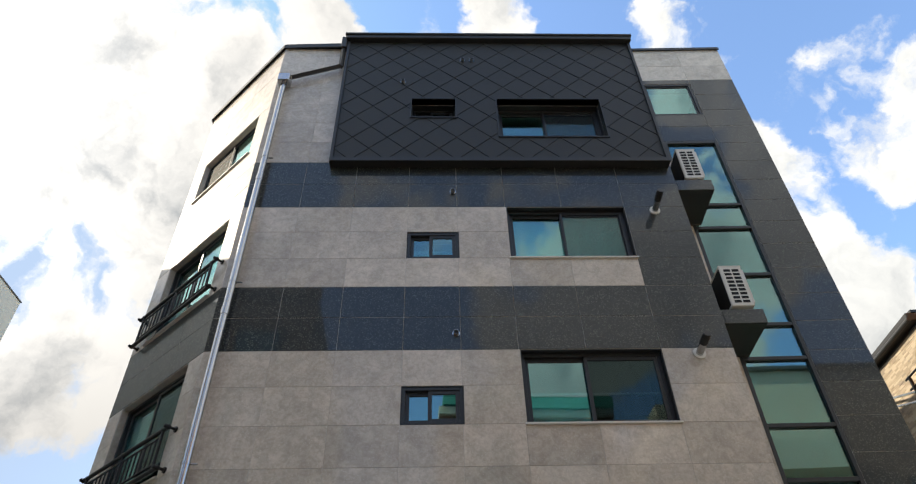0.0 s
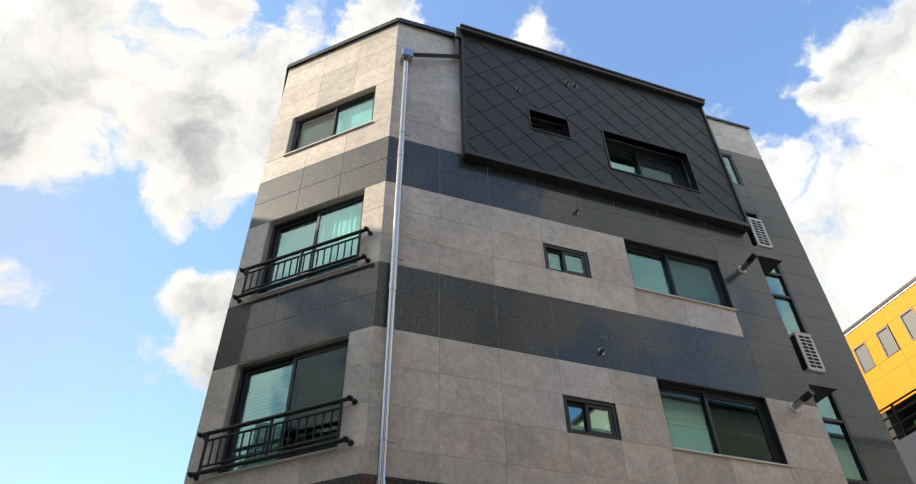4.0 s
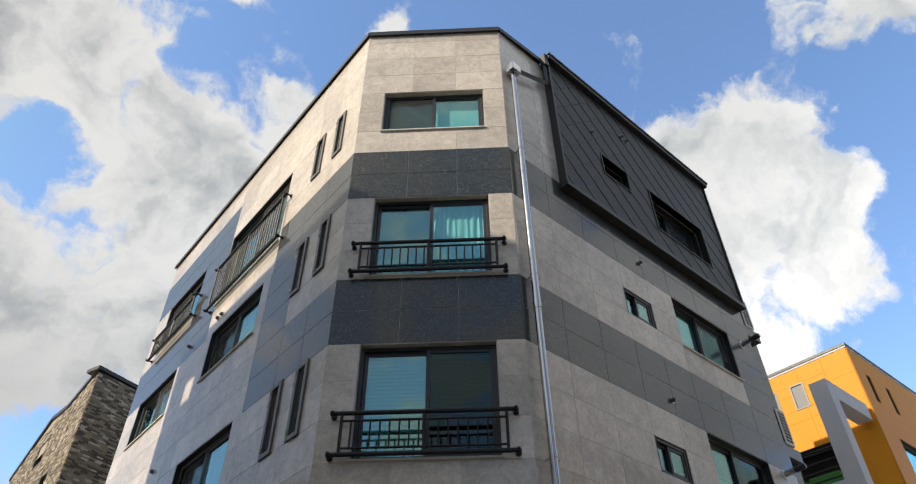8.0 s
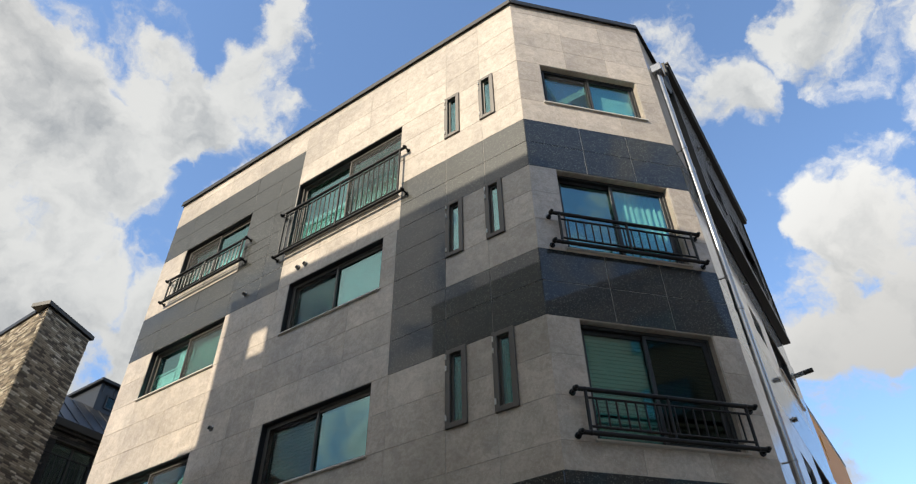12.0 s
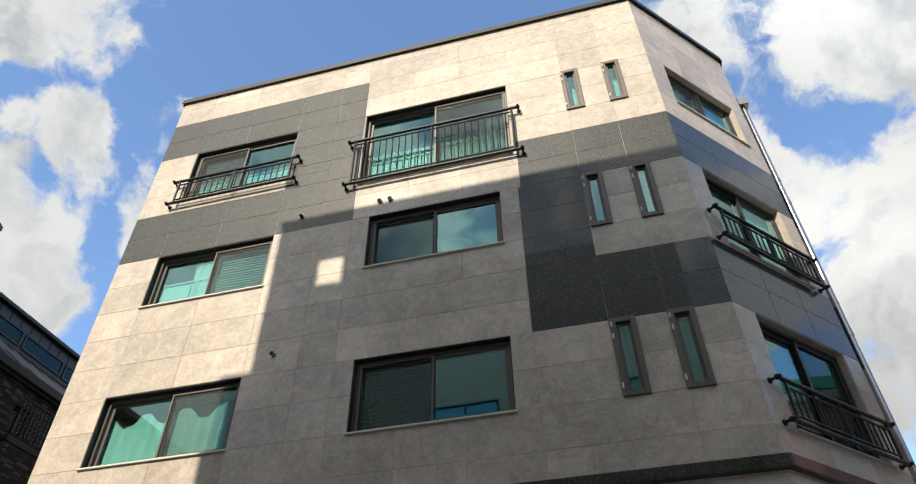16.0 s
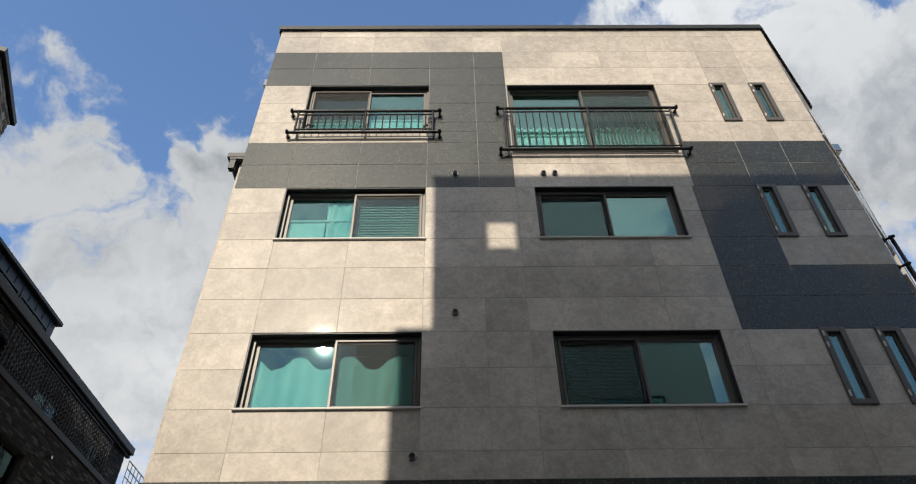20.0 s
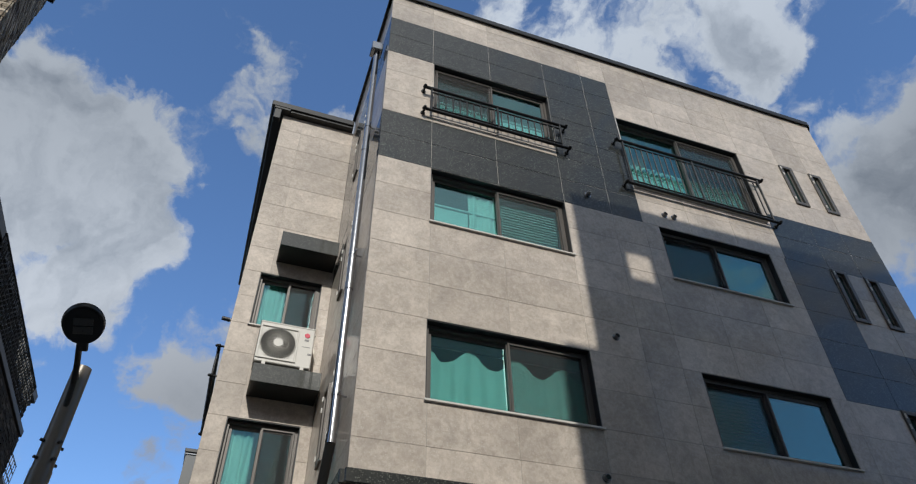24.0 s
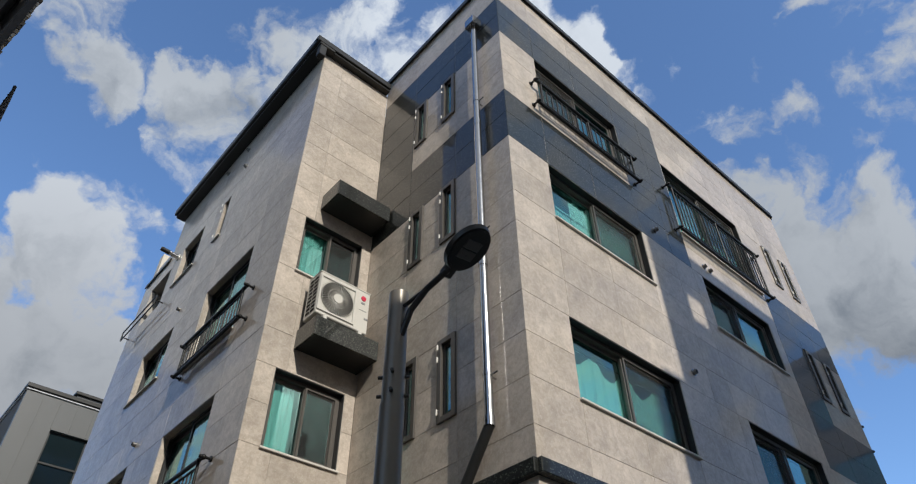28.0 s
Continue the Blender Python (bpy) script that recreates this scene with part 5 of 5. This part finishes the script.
def outdoor_unit(m, label, badge=True):
    """An air conditioner's outdoor unit; it faces local -y, its foot at the origin."""
    ac = thing("outdoor_unit", m, label, "air conditioner", "outdoor units of the stone house")
    wd, dp, ht = 0.87, 0.33, 0.80
    body = part("casing", slab(bmesh.new(), -wd / 2, wd / 2, 0, dp, 0.06, ht, 0.012), WHITE_PLASTIC, ac, "white coated steel casing")
    part("lid", slab(bmesh.new(), -wd / 2 - 0.006, wd / 2 + 0.006, -0.008, dp + 0.006, ht - 0.012, ht + 0.012, 0.006), WHITE_PLASTIC, ac)
    for x in (-wd / 2 + 0.12, wd / 2 - 0.16):
        part("foot", slab(bmesh.new(), x, x + 0.06, -0.03, dp + 0.03, -0.01, 0.062, 0.004), WHITE_PLASTIC, ac)
    cx, cz, r = -0.12, 0.43, 0.275
    part("fan_opening", rod(bmesh.new(), (cx, -0.004, cz), (cx, 0.004, cz), r, 40), DARK_PLASTIC, ac)
    bm = bmesh.new()
    s = 0.31
    for q in ((cx - s, cx - s + 0.03, cz - s, cz + s), (cx + s - 0.03, cx + s, cz - s, cz + s), (cx - s + 0.03, cx + s - 0.03, cz + s - 0.03, cz + s), (cx - s + 0.03, cx + s - 0.03, cz - s, cz - s + 0.03)):
        slab(bm, q[0], q[1], -0.02, 0.0, q[2], q[3], 0.004)
    part("grille_frame", bm, WHITE_PLASTIC, ac)
    for k in range(2):
        rr = 0.16 + 0.11 * k
        bm = bmesh.new()
        bmesh.ops.create_circle(bm, segments=36, radius=rr)
        ring = [v.co.copy() for v in bm.verts]
        bm.free()
        bm = bmesh.new()
        for i in range(36):
            a, b = ring[i], ring[(i + 1) % 36]
            rod(bm, (cx + a.x, -0.022, cz + a.y), (cx + b.x, -0.022, cz + b.y), 0.0035, 4)
        part("grille_ring", bm, WHITE_PLASTIC, ac)
    for k in range(40):
        a = k * math.tau / 40
        p = (cx + 0.07 * math.cos(a), -0.026, cz + 0.07 * math.sin(a))
        q = (cx + 0.30 * math.cos(a + 0.35), -0.018, cz + 0.30 * math.sin(a + 0.35))
        part("grille_bar", rod(bmesh.new(), p, q, 0.0042, 4), WHITE_PLASTIC, ac)
    part("fan_hub", rod(bmesh.new(), (cx, -0.032, cz), (cx, -0.012, cz), 0.075, 24), WHITE_PLASTIC, ac, smooth=True)
    # slotted end panels
    for side in (-1, 1):
        x = side * wd / 2
        for i in range(9):
            for j in range(2):
                bm = slab(bmesh.new(), x - 0.004, x + 0.004, 0.05 + j * 0.125, 0.15 + j * 0.125, 0.12 + i * 0.072, 0.165 + i * 0.072)
                part("intake_slot", bm, DARK_PLASTIC, ac, "dark intake slot")
    part("coil", slab(bmesh.new(), -wd / 2 + 0.02, wd / 2 - 0.2, dp - 0.002, dp + 0.01, 0.1, ht - 0.04), DARK_PLASTIC, ac, "dark finned coil")
    if badge:
        part("badge", rod(bmesh.new(), (0.32, -0.012, 0.66), (0.32, 0.0, 0.66), 0.042, 24), RED, ac, "round red badge")
        part("badge_bar", slab(bmesh.new(), 0.285, 0.355, -0.004, 0.0, 0.555, 0.59), GREY_PRINT, ac)
        part("label_bar", slab(bmesh.new(), 0.26, 0.39, -0.004, 0.0, 0.44, 0.448), GREY_PRINT, ac)
    part("valve_cover", slab(bmesh.new(), 0.36, 0.425, -0.006, 0.0, 0.3, 0.33), GREY_PRINT, ac)
    return ac


outdoor_unit(Matrix.Translation((-2.27, 19.53, 7.41)) @ Matrix.Rotation(radians(-90), 4, "Z") @ Matrix.Scale(0.96, 4), "white outdoor unit with a round fan grille on a ledge")
outdoor_unit(Matrix.Translation((4.52, 8.21, 7.43)) @ Matrix.Rotation(radians(90), 4, "Z"), "white outdoor unit with slotted end panel on a ledge", False)
outdoor_unit(Matrix.Translation((4.52, 8.21, 10.15)) @ Matrix.Rotation(radians(90), 4, "Z"), "white outdoor unit with slotted end panel on a ledge", False)


# ---- small vents and flues ----
def vent(wall, u, z, off=0.0):
    v = thing("wall_vent", wall.matrix_world @ Matrix.Translation((u, -off, z)), "small round steel vent cap on the wall", "vent", "steel vent caps")
    part("flange", rod(bmesh.new(), (0, -0.010, 0), (0, 0.004, 0), 0.052, 20), STEEL, v, smooth=True)
    bm = rod(bmesh.new(), (0, -0.055, 0.004), (0, -0.010, 0), 0.038, 18)
    part("cap", bm, DULL_STEEL, v, smooth=True)
    part("mouth", rod(bmesh.new(), (0, -0.058, -0.003), (0, -0.050, -0.003), 0.031, 16), DARK_PLASTIC, v)
    return v


for x, z, off in ((0.23, 9.81, 0), (0.23, 7.01, 0), (0.48, 13.45, 0.135), (0.66, 13.45, 0.135), (-0.67, 12.72, 0.135)):
    vent(wall_front, x - AB[0], z, off)
for y, z in ((15.48, 9.77), (14.08, 9.75), (13.90, 9.75), (15.50, 7.04), (16.0, 5.05)):
    vent(wall_street, 18.9 - y, z)
for x, z in ((2.29, 9.85), (2.25, 7.1)):
    vent(wall_lane, F_END[0] - x, z)
for x, z in ((1.05, 13.4), (0.9, 12.75), (1.95, 13.4)):
    vent(lane_upper, 4.30 - x, z)


def flue(wall, u, z, label="steel boiler flue with a dark ribbed end"):
    fl = thing("boiler_flue", wall.matrix_world @ Matrix.Translation((u, 0, z)), label, "flue", "boiler flues")
    part("collar", rod(bmesh.new(), (0, -0.02, 0), (0, 0.004, 0), 0.085, 24), WHITE_PLASTIC, fl, "white wall collar", smooth=True)
    part("tube", rod(bmesh.new(), (0, -0.22, 0.02), (0, -0.02, 0), 0.05, 20), STEEL, fl, smooth=True)
    bm = bmesh.new()
    for k in range(4):
        rod(bm, (0, -0.26 - 0.045 * k, 0.024 + 0.004 * k), (0, -0.23 - 0.045 * k, 0.021 + 0.004 * k), 0.056 - 0.002 * (k % 2), 20)
    rod(bm, (0, -0.42, 0.038), (0, -0.22, 0.02), 0.046, 20)
    part("ribbed_end", bm, LAMP_METAL, fl, "dark ribbed flue end", smooth=True)
    return fl


flue(wall_front, 3.47 - AB[0], 9.37)
flue(wall_front, 3.48 - AB[0], 6.66)
flue(wall_lane, F_END[0] - 3.72, 12.1)


# ---- curtains and blinds behind the glass ----
def within(r, share):
    """A part of an opening: shares of its width and height."""
    u0, u1, z0, z1 = r
    s0, s1, q0, q1 = share
    return (u0 + (u1 - u0) * s0, u0 + (u1 - u0) * s1, z0 + (z1 - z0) * q0, z0 + (z1 - z0) * q1)


def curtain(wall, hole, share, mat=CURTAIN, waves=14, depth=0.018, back=0.236, scallop=0.0, label="pale curtain hanging behind the glass"):
    u0, u1, z0, z1 = within(hole, share)
    lo, hi = hole[0] + 0.006 - u0, hole[1] - 0.006 - u0
    c = thing("curtain", wall.matrix_world @ Matrix.Translation((u0, back, z0)), label, "curtain", "curtains behind the windows")
    bm = bmesh.new()
    n, rows = waves * 8, 5
    grid = []
    for j in range(rows + 1):
        row = []
        for i in range(n + 1):
            s = i / n
            a = s * waves * math.tau
            top = (z1 - z0) - scallop * (0.5 - 0.5 * math.cos(s * 3.5 * math.tau))
            zz = top * j / rows
            row.append(bm.verts.new(((u1 - u0) * s + 0.01 * math.sin(a * 0.5 + j), depth * math.sin(a + 0.25 * math.sin(j * 1.3)) * (0.65 + 0.35 * math.sin(s * 9.0)), zz)))
        grid.append(row)
    for j in range(rows):
        for i in range(n):
            bm.faces.new((grid[j][i], grid[j][i + 1], grid[j + 1][i + 1], grid[j + 1][i]))
    part("cloth", bm, mat, c, smooth=True)
    part("curtain_rod", rod(bmesh.new(), (lo, 0, z1 - z0 + 0.004), (hi, 0, z1 - z0 + 0.004), 0.008, 8), STEEL, c)
    return c


def blind(wall, hole, share, mat=BLIND, slats=True, back=0.236, label="lowered pale slat blind behind the glass"):
    u0, u1, z0, z1 = within(hole, share)
    lo, hi = hole[0] + 0.006 - u0, hole[1] - 0.006 - u0
    b = thing("window_blind", wall.matrix_world @ Matrix.Translation((u0, back, z0)), label, "blind", "blinds behind the windows")
    wd, ht = u1 - u0, z1 - z0
    part("headrail", slab(bmesh.new(), lo, hi, -0.018, 0.018, ht - 0.03, ht + 0.004, 0.004), mat, b)
    if slats:
        k = 0
        while 0.04 + k * 0.055 < ht - 0.06:
            bm = slab(bmesh.new(), 0, wd, -0.029, 0.029, -0.0015, 0.0015)
            bm.transform(Matrix.Translation((0, 0, 0.04 + k * 0.055)) @ Matrix.Rotation(radians(70), 4, "X"))
            part("slat", bm, mat, b)
            k += 1
    else:
        part("sheet", slab(bmesh.new(), 0.01, wd - 0.01, 0.0, 0.004, 0.03, ht - 0.05), mat, b)
        part("hem_bar", rod(bmesh.new(), (0.01, 0.002, 0.02), (wd - 0.01, 0.002, 0.02), 0.012, 8), mat, b)
    return b


curtain(wall_street, c_open["a2"], (0.0, 1.0, 0.02, 0.8), waves=11, scallop=0.2, label="pale scalloped curtain behind the glass")
curtain(wall_street, c_open["a3"], (0.30, 0.52, 0.02, 0.95), waves=4)
blind(wall_street, c_open["a3"], (0.02, 0.30, 0.02, 0.55), slats=False, label="half lowered pale roller blind")
blind(wall_street, c_open["a3"], (0.53, 0.98, 0.02, 0.97))
curtain(wall_street, c_open["b4"], (0.02, 0.98, 0.02, 0.48), waves=26, depth=0.025, label="pale pleated curtain behind the guard rail")
blind(wall_street, c_open["a4"], (0.03, 0.97, 0.02, 0.45), slats=False, label="half lowered pale roller blind")
blind(wall_street, c_open["b2"], (0.03, 0.48, 0.02, 0.97), mat=FRAME, label="dark closed slat blind")
blind(wall_street, c_open["b3"], (0.52, 0.97, 0.02, 0.97), slats=False, label="lowered pale roller blind")
curtain(wall_corner, b_open["3"], (0.50, 0.97, 0.02, 0.97), waves=9)
blind(wall_corner, b_open["3"], (0.03, 0.48, 0.02, 0.3), slats=False, label="half lowered pale roller blind")
blind(wall_corner, b_open["2"], (0.02, 0.50, 0.02, 0.97), slats=True)
blind(wall_corner, b_open["2"], (0.52, 0.98, 0.4, 0.97), mat=BLIND_BROWN, slats=True, label="brown slat blind drawn halfway down")
blind(wall_corner, b_open["4"], (0.5, 0.97, 0.02, 0.97), slats=False, label="lowered pale roller blind")
curtain(wall_return, e_open["3"], (0.0, 0.46, 0.02, 0.97), waves=6)
curtain(wall_return, e_open["2"], (0.0, 0.42, 0.02, 0.97), waves=6)
blind(wall_front, a_open["3"], (0.02, 0.98, 0.02, 0.97), slats=False, label="lowered pale roller blind")
blind(wall_front, a_open["2"], (0.02, 0.45, 0.02, 0.5), slats=False, label="half lowered pale roller blind")
blind(wall_front, a_open["s3"], (0.05, 0.95, 0.02, 0.6), slats=False, label="half lowered pale roller blind")
for key in ("n2", "m2", "n3", "m3", "n4", "m4"):
    curtain(wall_street, c_open[key], (0.0, 1.0, 0.02, 0.97), waves=3, label="narrow pale curtain behind the slim window")
for r in d_open.values():
    curtain(wall_side, r, (0.0, 1.0, 0.02, 0.97), waves=3, label="narrow pale curtain behind the slim window")
# laundry seen through the lower front window
u0, u1, z0, z1 = within(a_open["2"], (0.68, 0.9, 0.2, 0.88))
laundry = thing("hung_shirt", wall_front.matrix_world @ Matrix.Translation((u0, 0.236, z0)), "grey shirt hung to dry behind the glass", "shirt")
bm = bmesh.new()
cols = [[bm.verts.new(((u1 - u0) * i / 8, 0.016 * math.sin(i * 1.4 + j * 0.5), (z1 - z0) * j / 6 * (1 - 0.18 * abs(i - 4) / 4))) for i in range(9)] for j in range(7)]
for j in range(6):
    for i in range(8):
        bm.faces.new((cols[j][i], cols[j][i + 1], cols[j + 1][i + 1], cols[j + 1][i]))
part("cloth", bm, CLOTH, laundry, smooth=True)
part("hanger", rod(bmesh.new(), ((u1 - u0) / 2, 0, z1 - z0 - 0.05), ((u1 - u0) / 2, 0, a_open["2"][3] - z0 - 0.008), 0.006, 6), STEEL, laundry)

# ---- eave over the lane wall ----
bm = bmesh.new()
slab(bm, -1.98, 4.40, 20.28, 20.62, 13.70, 13.80, 0.01)
slab(bm, -1.98, 4.40, 20.56, 20.68, 13.75, 13.93, 0.015)
tagged(structure("eave_lane", bm, BLACK_METAL, "deep black metal eave over the lane wall"))
bm = slab(bmesh.new(), -1.95, -1.55, 18.93, 20.28, 13.70, 13.80, 0.01)
slab(bm, -1.99, -1.87, 18.93, 20.68, 13.76, 13.92, 0.012)
structure("eave_return", bm, BLACK_METAL, "black metal eave trim over the return wall")
structure("eave_bracket", slab(bmesh.new(), -1.97, -1.84, 20.46, 20.60, 13.40, 13.70, 0.01), BLACK_METAL, "black gutter end under the eave")

# ---- street lamp ----
lamp = thing("street_lamp", pose(-6.01, 21.27, 0), "dark bronze street lamp with a round flat head", "street lamp")
part("lower_pole", rod(bmesh.new(), (0, 0, 0.02), (0, 0, 4.02), 0.082, 28, 0.075), POLE_METAL, lamp, smooth=True)
part("upper_pole", rod(bmesh.new(), (0, 0, 4.02), (0, 0, 4.86), 0.070, 28, 0.066), POLE_METAL, lamp, smooth=True)
part("base_plate", rod(bmesh.new(), (0, 0, 0), (0, 0, 0.03), 0.19, 24), LAMP_METAL, lamp)
for k in range(4):
    for zz in (4.09, 4.22):
        a = radians(45 + 90 * k)
        part("bolt", rod(bmesh.new(), (0.055 * math.cos(a), 0.055 * math.sin(a), zz), (0.098 * math.cos(a), 0.098 * math.sin(a), zz), 0.012, 8), LAMP_METAL, lamp)
HX, HY, HZ = -0.65, -0.03, 4.87
path = [(-0.05, 0.0, 4.50), (-0.13, -0.005, 4.66), (-0.28, -0.01, 4.745), (-0.47, -0.02, 4.785)]
bm = bmesh.new()
for p, q in zip(path, path[1:]):
    rod(bm, p, q, 0.022, 10)
    ball(bm, q, 0.022)
rod(bm, (-0.05, 0.0, 4.73), (-0.28, -0.01, 4.745), 0.015, 8)
part("arm", bm, LAMP_METAL, lamp, smooth=True)
tilt = Matrix.Translation((HX, HY, HZ)) @ Matrix.Rotation(radians(25), 4, Vector((-0.22, 0.42, 0))) @ Matrix.Diagonal((1.06, 0.86, 1, 1))
bm = rod(bmesh.new(), (0, 0, -0.03), (0, 0, 0.0), 0.158, 40, 0.168)
rod(bm, (0, 0, 0.0), (0, 0, 0.05), 0.168, 40, 0.10)
slab(bm, 0.10, 0.23, -0.045, 0.045, -0.025, 0.035, 0.01)
bm.transform(tilt)
head = part("lamp_head", bm, LAMP_METAL, lamp, "round flat dark lamp head", smooth=True)
bm = rod(bmesh.new(), (0, 0, -0.036), (0, 0, -0.028), 0.142, 40)
bm.transform(tilt)
part("cover_ring", bm, BLACK_METAL, head)
for s in (-1, 1):
    bm = slab(bmesh.new(), s * 0.036 - 0.030, s * 0.036 + 0.030, -0.075, 0.075, -0.044, -0.034, 0.004)
    bm.transform(tilt)
    part("led_module", bm, LAMP_LENS, head, "pale rectangular led lens")


# ---- stone panels of the walls ----
for job in PENDING:
    lay_panels(*job)
